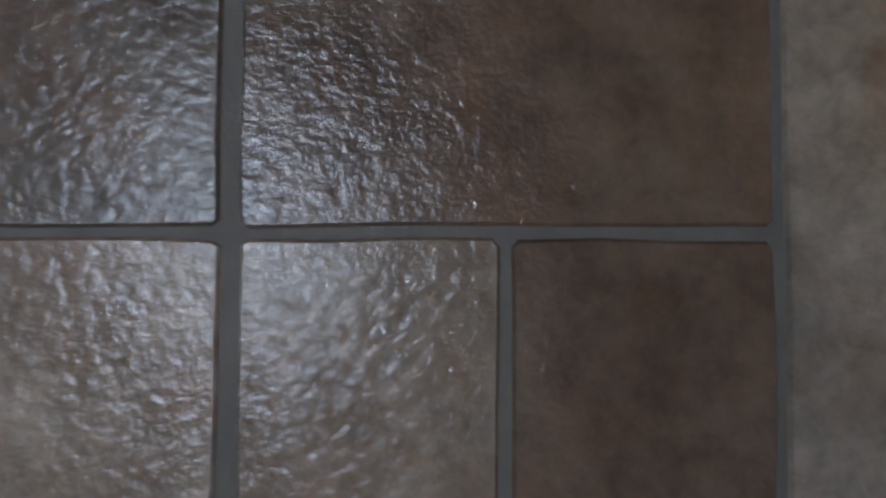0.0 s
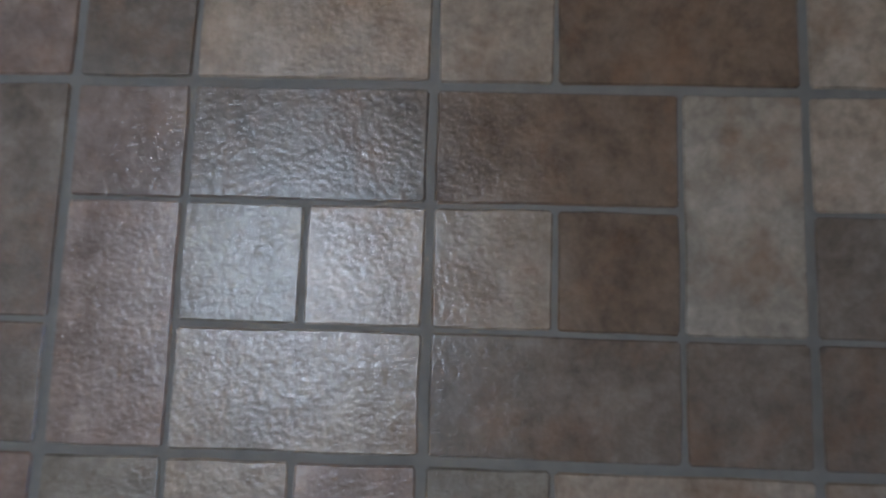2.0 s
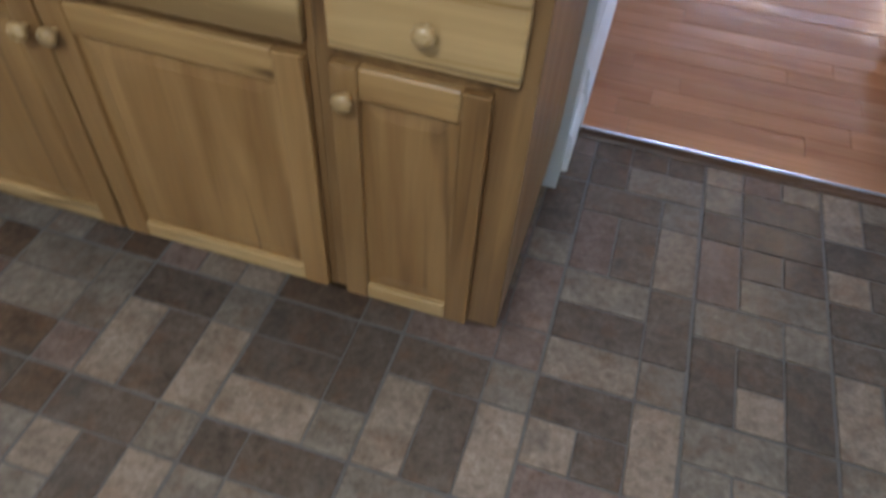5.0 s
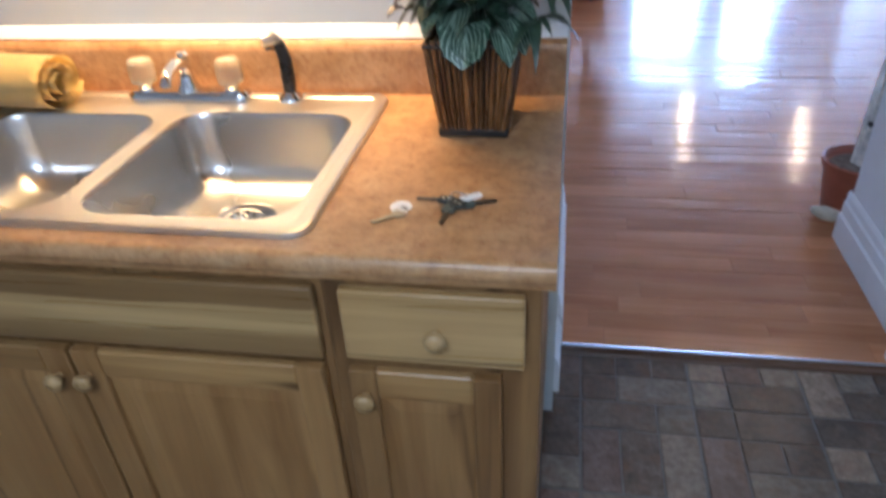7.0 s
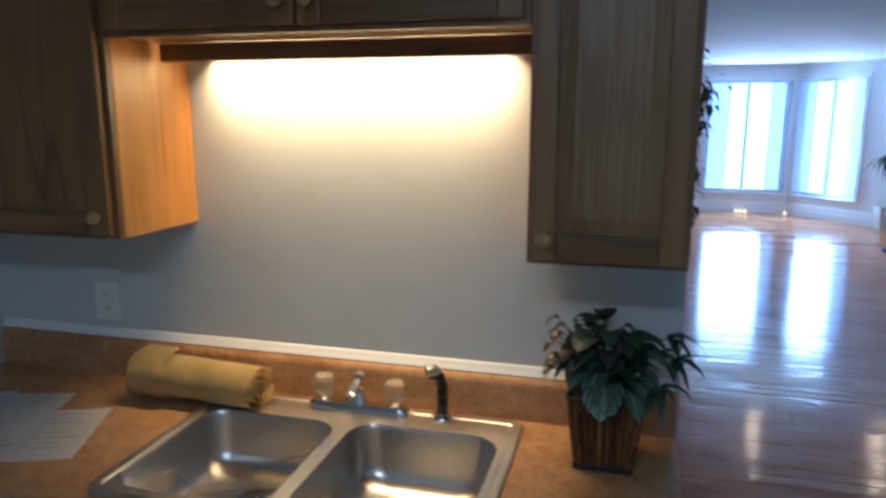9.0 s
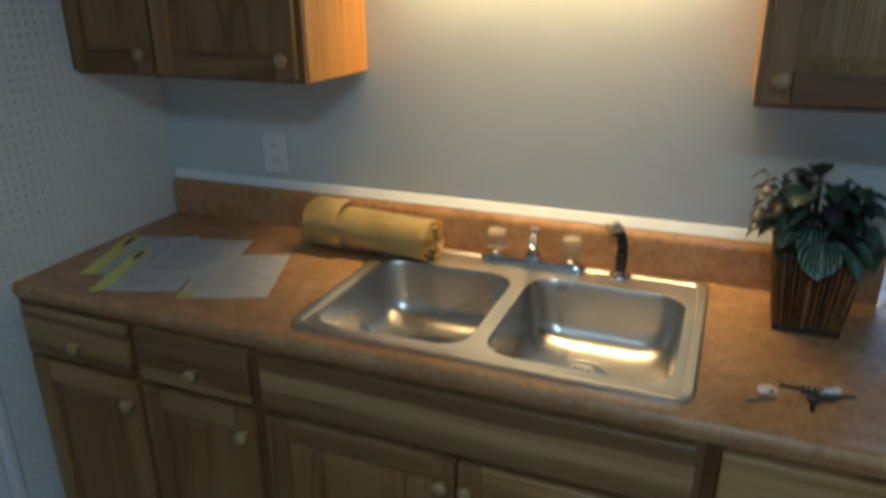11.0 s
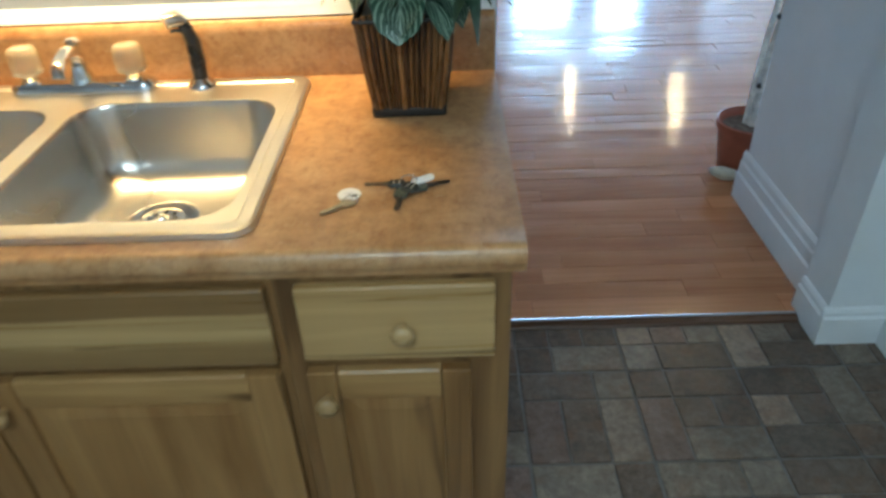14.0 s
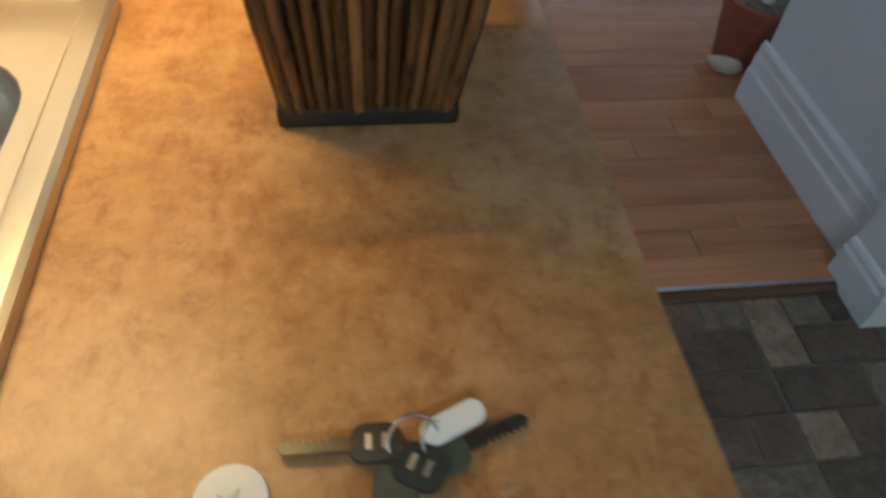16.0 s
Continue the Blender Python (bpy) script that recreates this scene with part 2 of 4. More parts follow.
M_PAPER = plain("white_paper", (0.88, 0.89, 0.90), 0.75, grain=30, amount=0.02)
M_YELPAPER = plain("yellow_paper_strip", (0.66, 0.62, 0.20), 0.75, grain=30, amount=0.04)
M_INK = plain("grey_print", (0.46, 0.47, 0.50), 0.8)
M_BLACKINK = plain("black_print", (0.05, 0.05, 0.05), 0.8)
M_BLUE = plain("blue_mat_vinyl", (0.02, 0.06, 0.42), 0.5)
M_CHINA = plain("white_planter", (0.50, 0.48, 0.46), 0.4)
M_TWIG = wood("brown_twig", (0.030, 0.012, 0.005), (0.080, 0.033, 0.011), (0.20, 0.095, 0.032), 2, 0.3, 0.55, 2.6)
M_TWIGBASE = plain("black_basket_base", (0.018, 0.015, 0.013), 0.5)
M_REDUCER = wood("dark_reducer", (0.06, 0.028, 0.016), (0.10, 0.05, 0.03), (0.14, 0.075, 0.045), 0, 0.25, 0.05)
M_SILVER = plain("metal_threshold", (0.42, 0.43, 0.46), 0.36, 1.0, grain=40)


def laminate():
    """Brushed tan stone-look laminate with fine orange-brown strokes."""
    a = Mat("tan_laminate", 0.34)
    a.shift = False
    big = a.noise(14, 7, (0.85, 1.35, 1), 0.70, 0.2)
    c = a.ramp(big, [(0.32, (0.315, 0.165, 0.068)), (0.5, (0.42, 0.239, 0.108)), (0.68, (0.48, 0.305, 0.160))])
    stroke = a.noise(52, 7, (1.25, 0.8, 1), 0.74, 0.25)
    c = a.mix(c, a.ramp(stroke, [(0.34, (0.66, 0.45, 0.32)), (0.46, (0.95, 0.90, 0.85)), (0.64, (1.14, 1.13, 1.11))]), 0.8, "MULTIPLY")
    rust = a.noise(30, 7, (1.1, 0.9, 1), 0.78, 0.1)
    c = a.mix(c, (0.27, 0.125, 0.052), a.ramp(rust, [(0.50, (0, 0, 0)), (0.66, (0.7, 0.7, 0.7))]))
    spot = a.noise(110, 3)
    c = a.mix(c, (0.52, 0.41, 0.30), a.ramp(spot, [(0.62, (0, 0, 0)), (0.78, (0.4, 0.4, 0.4))]))
    a.color(c)
    a.rough(big, 0.28, 0.42)
    a.bump(stroke, 0.06, 0.0006)
    return a.m


M_COUNTER = M_SLAB = laminate()


def cloth():
    a = Mat("yellow_cloth", 0.85, 0.0, 0.2)
    n = a.noise(14, 5)
    a.color(a.ramp(n, [(0.3, (0.56, 0.42, 0.155)), (0.7, (0.70, 0.54, 0.235))]))
    a.b.inputs["Sheen Weight"].default_value = 0.3
    a.bump(a.mix(a.noise(420, 2), n, 0.4), 0.5, 0.003)
    return a.m


M_CLOTH = cloth()


def leaf(name, dark, light, stripes=0.0):
    a = Mat(name, 0.38)
    c = a.ramp(a.noise(22, 4), [(0.3, dark), (0.7, light)])
    if stripes:
        uv = a.t.nodes.new("ShaderNodeUVMap")
        sep = a.t.nodes.new("ShaderNodeSeparateXYZ")
        a.link(uv.outputs[0], sep.inputs[0])
        slant = a.node("ShaderNodeMath")
        slant.operation = "MULTIPLY_ADD"
        slant.inputs[1].default_value = -1.25
        a.link(sep.outputs[0], slant.inputs[0])
        a.link(sep.outputs[1], slant.inputs[2])
        along = a.t.nodes.new("ShaderNodeCombineXYZ")
        a.link(slant.outputs[0], along.inputs[0])
        w = a.node("ShaderNodeTexWave", Scale=stripes, Distortion=0.5, Detail=2.0)
        w.wave_type = "BANDS"
        w.bands_direction = "X"
        a.link(along.outputs[0], w.inputs["Vector"])
        c = a.mix(c, (0.30, 0.40, 0.31), a.ramp(w.outputs["Fac"], [(0.74, (0, 0, 0)), (0.92, (0.8, 0.8, 0.8))]))
        c = a.mix(c, (0.30, 0.40, 0.31), a.ramp(sep.outputs[0], [(0.03, (0.6, 0.6, 0.6)), (0.10, (0, 0, 0))]))
    a.color(a.varied(c, 0.3))
    a.bump(a.noise(90, 3), 0.2, 0.001)
    return a.m


M_LEAF = leaf("dark_green_leaf", (0.012, 0.03, 0.018), (0.035, 0.07, 0.04))
M_STRIPE = leaf("striped_leaf", (0.012, 0.045, 0.025), (0.022, 0.062, 0.036), 1.0)
M_PURPLE = leaf("dusky_leaf", (0.022, 0.017, 0.021), (0.048, 0.035, 0.038))
M_PALM = leaf("palm_leaf", (0.03, 0.045, 0.03), (0.07, 0.09, 0.06))


def glassy(name, c, rough):
    a = Mat(name, rough)
    a.color(c)
    a.b.inputs["Transmission Weight"].default_value = 0.75
    a.b.inputs["IOR"].default_value = 1.45
    a.bump(a.noise(160, 2), 0.3, 0.001)
    return a.m


M_ACRYLIC = glassy("smoked_acrylic", (0.80, 0.70, 0.52), 0.12)
M_PANE = glassy("window_glass", (0.95, 0.97, 1.0), 0.0)
M_PANE.node_tree.nodes["Principled BSDF"].inputs["Transmission Weight"].default_value = 1.0


def glow(name, c, s):
    a = Mat(name, 0.6)
    a.color(c)
    a.b.inputs["Emission Color"].default_value = (*c, 1)
    a.b.inputs["Emission Strength"].default_value = s
    return a.m


M_OUT = glow("bright_outdoors", (0.40, 0.64, 1.0), 4.8)
M_TUBE = glow("lit_warm_tube", WARM, 8.0)
M_DOME = glow("lit_cool_diffuser", COOL, 7.0)


def sheer():
    a = Mat("sheer_curtain", 0.8)
    a.color((0.86, 0.90, 0.96))
    tr = a.t.nodes.new("ShaderNodeBsdfTranslucent")
    tp = a.t.nodes.new("ShaderNodeBsdfTransparent")
    tr.inputs[0].default_value = (0.85, 0.90, 1.0, 1)
    m1, m2 = a.t.nodes.new("ShaderNodeMixShader"), a.t.nodes.new("ShaderNodeMixShader")
    a.link(a.ramp(a.noise(6, 3, (8, 8, 0.2)), [(0.3, (0.35,) * 3), (0.7, (0.65,) * 3)]), m1.inputs[0])
    a.link(tp.outputs[0], m1.inputs[1])
    a.link(tr.outputs[0], m1.inputs[2])
    m2.inputs[0].default_value = 0.15
    a.link(m1.outputs[0], m2.inputs[1])
    a.link(a.b.outputs[0], m2.inputs[2])
    a.link(m2.outputs[0], a.t.nodes["Material Output"].inputs[0])
    return a.m


M_SHEER = sheer()


# ---- mesh helpers ----
def part(name, bm, material, parent=None, label="", smooth=None):
    """Links a bmesh as one mesh object, under a thing or a part."""
    me = bpy.data.meshes.new(name)
    bmesh.ops.recalc_face_normals(bm, faces=bm.faces)
    bm.to_mesh(me)
    bm.free()
    if smooth is not None:
        me.shade_smooth()
        me.set_sharp_from_angle(angle=radians(smooth))
    me.materials.append(material)
    ob = new(name, me)
    if parent:
        ob.parent = parent
    if label:
        tagged(ob, label)
    return ob


def thing(name, label, category, at=(0, 0, 0), group="", kind="", turn=0.0):
    e = new(name)
    e.matrix_world = pose(*at, 0, 0, turn)
    return tagged(e, label, category, group, kind)


def box(bm, x0, x1, y0, y1, z0, z1, bevel=0.0, seg=1):
    m = Matrix.Translation(((x0 + x1) / 2, (y0 + y1) / 2, (z0 + z1) / 2)) @ Matrix.Diagonal((x1 - x0, y1 - y0, z1 - z0, 1))
    r = bmesh.ops.create_cube(bm, size=1.0, matrix=m)
    if bevel:
        es = list({e for v in r["verts"] for e in v.link_edges})
        bmesh.ops.bevel(bm, geom=es, offset=bevel, segments=seg, affect="EDGES", profile=0.6)
    return bm


def boxed(x0, x1, y0, y1, z0, z1, bevel=0.0, seg=1):
    return box(bmesh.new(), x0, x1, y0, y1, z0, z1, bevel, seg)


def loft(bm, loops, cap0=True, cap1=True, closed=True):
    """Skins loops of points of one length."""
    rows = [[bm.verts.new(p) for p in lp] for lp in loops]
    n = len(rows[0])
    for a, b in zip(rows, rows[1:]):
        for i in range(n if closed else n - 1):
            bm.faces.new((a[i], a[(i + 1) % n], b[(i + 1) % n], b[i]))
    if cap0:
        bm.faces.new(rows[0][::-1])
    if cap1:
        bm.faces.new(rows[-1])
    return rows


def ring(r, z, n=20, cx=0.0, cy=0.0, ry=None):
    return [(cx + r * math.cos(2 * math.pi * i / n), cy + (ry or r) * math.sin(2 * math.pi * i / n), z) for i in range(n)]


def turned(profile, n=20, bm=None, m=None):
    """A body of revolution about z from (radius, z) pairs."""
    bm = bm or bmesh.new()
    before = set(bm.verts)
    loft(bm, [ring(r, z, n) for r, z in profile])
    if m is not None:
        bmesh.ops.transform(bm, matrix=m, verts=[v for v in bm.verts if v not in before])
    return bm


def rrect(x0, x1, y0, y1, r, z, n=6):
    pts = []
    for cx, cy, a0 in ((x1 - r, y1 - r, 0), (x0 + r, y1 - r, 90), (x0 + r, y0 + r, 180), (x1 - r, y0 + r, 270)):
        for i in range(n + 1):
            a = radians(a0 + 90 * i / n)
            pts.append((cx + r * math.cos(a), cy + r * math.sin(a), z))
    return pts


def tube(points, radii, n=8, bm=None):
    """A bent tapered rod through the points."""
    bm = bm or bmesh.new()
    pts = [Vector(p) for p in points]
    loops = []
    side = None
    for i, p in enumerate(pts):
        d = (pts[min(i + 1, len(pts) - 1)] - pts[max(i - 1, 0)]).normalized()
        if side is None:
            side = d.orthogonal().normalized()
        side = (side - d * side.dot(d)).normalized()
        up = d.cross(side)
        r = radii[i] if isinstance(radii, (list, tuple)) else radii
        loops.append([p + (side * math.cos(2 * math.pi * k / n) + up * math.sin(2 * math.pi * k / n)) * r for k in range(n)])
    loft(bm, loops)
    return bm


def run(profile, x0, x1, bm=None, m=None):
    """A profile of (y, z) pairs drawn along x."""
    bm = bm or bmesh.new()
    before = set(bm.verts)
    loft(bm, [[(x, y, z) for y, z in profile] for x in (x0, x1)])
    if m is not None:
        bmesh.ops.transform(bm, matrix=m, verts=[v for v in bm.verts if v not in before])
    return bm

# ---- structure ----
CEIL = 2.44


def wall(name, label, x0, x1, y0, y1, z0=0.0, z1=CEIL, material=None):
    ob = part(name, boxed(x0, x1, y0, y1, z0, z1), material or M_PAINT)
    return tagged(ob, label, "wall", kind="structure")


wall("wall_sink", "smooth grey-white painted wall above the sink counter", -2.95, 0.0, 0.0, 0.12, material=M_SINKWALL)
wall("wall_jamb_short", "white wall end beside the counter", -0.12, 0.0, 0.12, 0.95)
wall("wall_jamb", "white wall end beside the opening to the living room", 0.955, 1.13, 0.155, 0.305)
wall("wall_jamb_living", "white wall end set back behind the opening", 1.002, 1.13, 0.305, 0.95)
wall("wall_kitchen_side", "white kitchen side wall with a tall white baseboard", 1.13, 1.25, -3.5, 0.95)
wall("wall_kitchen_rear", "plain white kitchen wall", -2.95, 1.25, -3.62, -3.5)
wall("wall_kitchen_far_side", "plain white kitchen wall", -3.07, -2.95, -3.62, 0.12)
wall("wall_living_near", "white living room wall", 1.25, 3.94, 0.83, 0.95)
wall("wall_living_near_side", "white living room wall", -3.5, -0.12, 0.83, 0.95)
wall("wall_living_side", "white living room side wall", 3.82, 3.94, 0.95, 9.75)
wall("wall_living_far_side", "white living room side wall", -3.62, -3.5, 0.83, 11.2)
part_ceiling = tagged(part("ceiling", boxed(-3.62, 4.6, -3.62, 13.2, CEIL, CEIL + 0.1), M_CEIL), "plain white ceiling", "ceiling", kind="structure")
# far wall with a window and a slanted bay with another
wall("wall_window", "white wall beside the tall window", -3.5, 1.045, 11.02, 11.14)
wall("wall_window_sill", "white panel below the tall window", 1.045, 2.285, 11.02, 11.14, 0.0, 0.36)
wall("wall_window_head", "white wall above the tall window", 1.045, 2.285, 11.02, 11.14, 2.2, CEIL)
wall("wall_window_post", "white post between two windows", 2.285, 2.375, 11.02, 11.14)
BAY = pose(2.375, 11.02, 0, 0, 0, -47)


def bay_wall(name, label, u0, u1, z0, z1):
    ob = wall(name, label, u0, u1, 0.0, 0.12, z0, z1)
    ob.matrix_world = BAY
    return ob


bay_wall("wall_bay_edge", "white bay wall beside the window", 0.0, 0.105, 0, CEIL)
bay_wall("wall_bay_sill", "white panel below the bay window", 0.105, 1.135, 0, 0.36)
bay_wall("wall_bay_head", "white wall above the bay window", 0.105, 1.135, 2.2, CEIL)
bay_wall("wall_bay_end", "white bay wall beside the window", 1.135, 2.0, 0, CEIL)


def window(name, label, width, m):
    w = thing(name, label, "window", kind="structure")
    z0, z1, f = 0.36, 2.2, 0.05
    for nm, b in (("window_frame", (0, f, z0, z1)), ("window_frame", (width - f, width, z0, z1)),
                  ("window_frame", (f, width - f, z0, z0 + f)), ("window_frame", (f, width - f, z1 - f, z1)),
                  ("window_frame", (width / 2 - 0.02, width / 2 + 0.02, z0 + f, z1 - f))):
        part(nm, boxed(b[0], b[1], 0.03, 0.09, b[2], b[3], 0.006), M_TRIM, w)
    for a, b in ((f, width / 2 - 0.02), (width / 2 + 0.02, width - f)):
        p = part("pane", boxed(a, b, 0.056, 0.062, z0 + f, z1 - f), M_PANE, w)
        p.visible_shadow = False
    part("window_sill", boxed(-0.05, width + 0.05, -0.05, 0.03, z0 - 0.03, z0 - 0.001, 0.008), M_TRIM, w)
    for a, b in ((-0.07, 0.0), (width, width + 0.07)):
        part("casing", boxed(a, b, -0.022, -0.001, z0, z1 + 0.07, 0.005), M_TRIM, w)
    part("casing", boxed(0, width, -0.022, -0.001, z1, z1 + 0.07, 0.005), M_TRIM, w)
    w.matrix_world = m
    return w


window("window_1", "tall white-framed window glaring with daylight", 1.24, pose(1.045, 11.02, 0))
window("window_2", "tall white-framed bay window glaring with daylight", 1.03, BAY @ pose(0.105, 0, 0))


def curtain(width, m):
    """A gathered sheer hanging in folds before a window."""
    c = thing("sheer_curtain", "translucent white sheer curtain gathered in folds", "curtain", group="sheer curtains")
    bm = bmesh.new()
    n = 90
    loops = []
    for z in (0.42, 0.9, 1.4, 2.18):
        loops.append([(width * i / n, 0.018 * math.sin(i * 0.95) + 0.010 * math.sin(i * 0.31 + z), z) for i in range(n + 1)])
    loft(bm, loops, False, False, False)
    part("drape", bm, M_SHEER, c, smooth=60)
    part("curtain_rod", tube([(-0.05, 0, 2.19), (width + 0.05, 0, 2.19)], 0.012), M_TRIM, c)
    c.matrix_world = m
    return c


curtain(0.34, pose(1.03, 10.96, 0))
curtain(0.30, pose(2.00, 10.96, 0))
curtain(0.30, BAY @ pose(0.10, -0.06, 0))
curtain(0.25, BAY @ pose(0.90, -0.06, 0))
tagged(part("backdrop", boxed(-2.0, 6.0, 13.4, 13.5, -1.0, 4.5), M_OUT), "overexposed pale blue daylight outdoors", "backdrop", kind="structure")
tagged(part("backdrop_side", boxed(5.0, 5.1, 8.4, 13.4, -1.0, 4.5), M_OUT), "overexposed pale blue daylight outdoors", "backdrop", kind="structure")
tagged(part("ground", boxed(-200, 200, -200, 200, -0.32, -0.22), M_SOIL), "plain ground under and around the house", "ground", kind="structure")

# baseboards: kitchen lower, living room taller with a stepped profile
BB_K = [(0, 0), (-0.016, 0), (-0.016, 0.092), (-0.011, 0.100), (-0.011, 0.112), (-0.006, 0.122), (0, 0.126)]
BB_L = [(0, 0), (-0.020, 0), (-0.020, 0.098), (-0.014, 0.106), (-0.014, 0.145), (-0.009, 0.152), (-0.009, 0.176), (-0.003, 0.188), (0, 0.190)]


def baseboard(name, profile, length, m):
    ob = part(name, run(profile, 0, length), M_TRIM, smooth=25)
    ob.matrix_world = m
    return tagged(ob, "glossy white moulded wooden baseboard", "baseboard", kind="structure")


baseboard("baseboard_side", BB_K, 3.6, pose(1.13, 0.138, 0, 0, 0, -90))
baseboard("baseboard_stub", BB_K, 0.190, pose(0.939, 0.155, 0))
baseboard("baseboard_jamb", BB_K, 0.150, pose(0.955, 0.305, 0, 0, 0, -90))
baseboard("baseboard_jamb_living", BB_L, 0.665, pose(1.002, 0.97, 0.015, 0, 0, -90))
baseboard("baseboard_end", BB_K, 0.19, pose(0.0, 0.075, 0, 0, 0, 90))
baseboard("baseboard_end_living", BB_L, 0.70, pose(0.0, 0.266, 0.015, 0, 0, 90))
baseboard("baseboard_far", BB_L, 4.37, pose(-2.0, 11.02, 0.015))
baseboard("baseboard_bay", BB_L, 1.9, BAY @ pose(0, 0, 0.015))
baseboard("baseboard_living", BB_L, 8.6, pose(3.82, 9.6, 0.015, 0, 0, -90))

# pegboard end panel: a perforated sheet on a frame, with an edge strip
peg = thing("pegboard_panel", "white perforated pegboard end panel beside the counter", "pegboard")
PEGX, PEGY = 0.0, -0.757


def pegboard():
    pitch, r, n = 0.0254, 0.0032, 8
    ny, nz = 29, 69
    verts, faces = [], []
    for j in range(ny):
        for k in range(nz):
            y, z = -pitch * (j + 0.5), pitch * (k + 0.5) + 0.06
            base = len(verts)
            h = pitch / 2
            sq = [(h, 0), (h, h), (0, h), (-h, h), (-h, 0), (-h, -h), (0, -h), (h, -h)]
            for a, b in sq:
                verts.append((0, y + a, z + b))
            for i in range(n):
                t = 2 * math.pi * i / n
                verts.append((0, y + r * math.cos(t), z + r * math.sin(t)))
            for i in range(n):
                t = 2 * math.pi * i / n
                verts.append((-0.005, y + r * math.cos(t), z + r * math.sin(t)))
            for i in range(n):
                q = (i + 1) % n
                faces.append((base + i, base + q, base + n + q, base + n + i))
                faces.append((base + n + i, base + n + q, base + 2 * n + q, base + 2 * n + i))
    me = bpy.data.meshes.new("perforated_sheet")
    me.from_pydata(verts, [], faces)
    weld = bmesh.new()
    weld.from_mesh(me)
    bmesh.ops.remove_doubles(weld, verts=weld.verts[:], dist=0.0002)
    weld.to_mesh(me)
    weld.free()
    me.materials.append(M_PEG)
    ob = new("perforated_sheet", me)
    ob.parent = peg
    ob.location = (PEGX, 0, 0)
    return ob


pegboard()
# black sheet that gives the peg holes their shade by colour
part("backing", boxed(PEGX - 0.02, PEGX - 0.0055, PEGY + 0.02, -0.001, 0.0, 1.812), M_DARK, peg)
part("edge_strip", boxed(-0.024, 0.004, PEGY - 0.006, PEGY + 0.018, 0.0, 1.8125, 0.003), M_TRIM, peg)
part("top_strip", boxed(-0.0205, 0.003, PEGY + 0.0185, -0.001, 1.8126, 1.822, 0.002), M_TRIM, peg)
part("kick_strip", boxed(-0.0052, 0.0, PEGY + 0.02, -0.001, 0.0, 0.0598), M_PEG, peg)
peg.matrix_world = pose(-2.006, -0.002, 0, 0, 0, 3.4)
wall("wall_partition", "white partition wall behind the pegboard", -2.95, -2.035, -0.74, -0.002)

# metal threshold between sheet floor and boards
thr = thing("threshold", "dark wooden reducer strip with a thin worn metal edge", "threshold", kind="structure")
part("reducer", run([(0.236, 0.0), (0.238, 0.005), (0.250, 0.013), (0.261, 0.0160), (0.261, 0.0)], 0.018, 0.937), M_REDUCER, thr, smooth=40)
part("metal_edge", run([(0.2613, 0.0), (0.2613, 0.0162), (0.264, 0.0185), (0.269, 0.0185), (0.272, 0.0165), (0.272, 0.0)], 0.018, 0.937), M_SILVER, thr, "worn metal edge", smooth=40)


# ---- counter and cabinets ----
def knob(parent, x, y, z, r=0.0165, m=None):
    k = turned([(0.004, 0.0), (0.0065, 0.001), (0.006, 0.009), (r * 0.8, 0.014), (r, 0.020), (r * 0.86, 0.026), (r * 0.4, 0.029), (0.001, 0.0295)], 16,
               m=pose(x, y, z, 90, 0, 0))
    return part("knob", k, M_KNOBWOOD, parent, "round turned wooden knob", smooth=50)


M_KNOBWOOD = wood("knob_wood", (0.28, 0.175, 0.075), (0.36, 0.235, 0.105), (0.42, 0.285, 0.135), 1, 0.3, 0.1)


def panel_door(parent, x0, x1, z0, z1, yf, kx, kz, stile=0.050, bottom=0.036, top=0.055, panel=None, rail=None):
    """A framed door: stiles, rails and a recessed panel, its back at yf + 0.02."""
    d = new("door")
    d.parent = parent
    yb = yf + 0.019
    part("stile", boxed(x0, x0 + stile, yf, yb, z0, z1, 0.004, 2), M_WOODZ, d)
    part("stile", boxed(x1 - stile, x1, yf, yb, z0, z1, 0.004, 2), M_WOODZ, d)
    part("rail", boxed(x0 + stile, x1 - stile, yf + 0.001, yb, z0, z0 + bottom, 0.005, 3), rail or M_SAP, d)
    part("rail", boxed(x0 + stile, x1 - stile, yf + 0.001, yb, z1 - top, z1, 0.006, 3), M_WOODX, d)
    bm = bmesh.new()
    a, b, c, e = x0 + stile, x1 - stile, z0 + bottom, z1 - top
    loft(bm, [[(a, yf + 0.012, c), (b, yf + 0.012, c), (b, yf + 0.012, e), (a, yf + 0.012, e)],
              [(a + 0.004, yf + 0.012, c + 0.004), (b - 0.004, yf + 0.012, c + 0.004), (b - 0.004, yf + 0.012, e - 0.004), (a + 0.004, yf + 0.012, e - 0.004)],
              [(a + 0.03, yf + 0.008, c + 0.03), (b - 0.03, yf + 0.008, c + 0.03), (b - 0.03, yf + 0.008, e - 0.03), (a + 0.03, yf + 0.008, e - 0.03)]], False, True)
    part("panel", bm, panel or M_WOODZ, d)
    knob(d, kx, yf, kz)
    return d


def slab_front(name, parent, x0, x1, z0, z1, yf, kx=None, kz=None, material=None):
    """A flat drawer front with eased edges."""
    bm = boxed(x0, x1, yf, yf + 0.019, z0, z1, 0.0055, 3)
    d = part(name, bm, material or M_BAND, parent, smooth=40)
    if kx is not None:
        knob(d, kx, yf, kz)
    return d


def base_cabinet(label, x0, x1):
    c = thing("base_cabinet", label, "cabinet", group="base cabinets")
    part("face_frame", boxed(x0, x1, -0.632, -0.613, 0.203, 0.875, 0.001), M_FRAME, c)
    return c


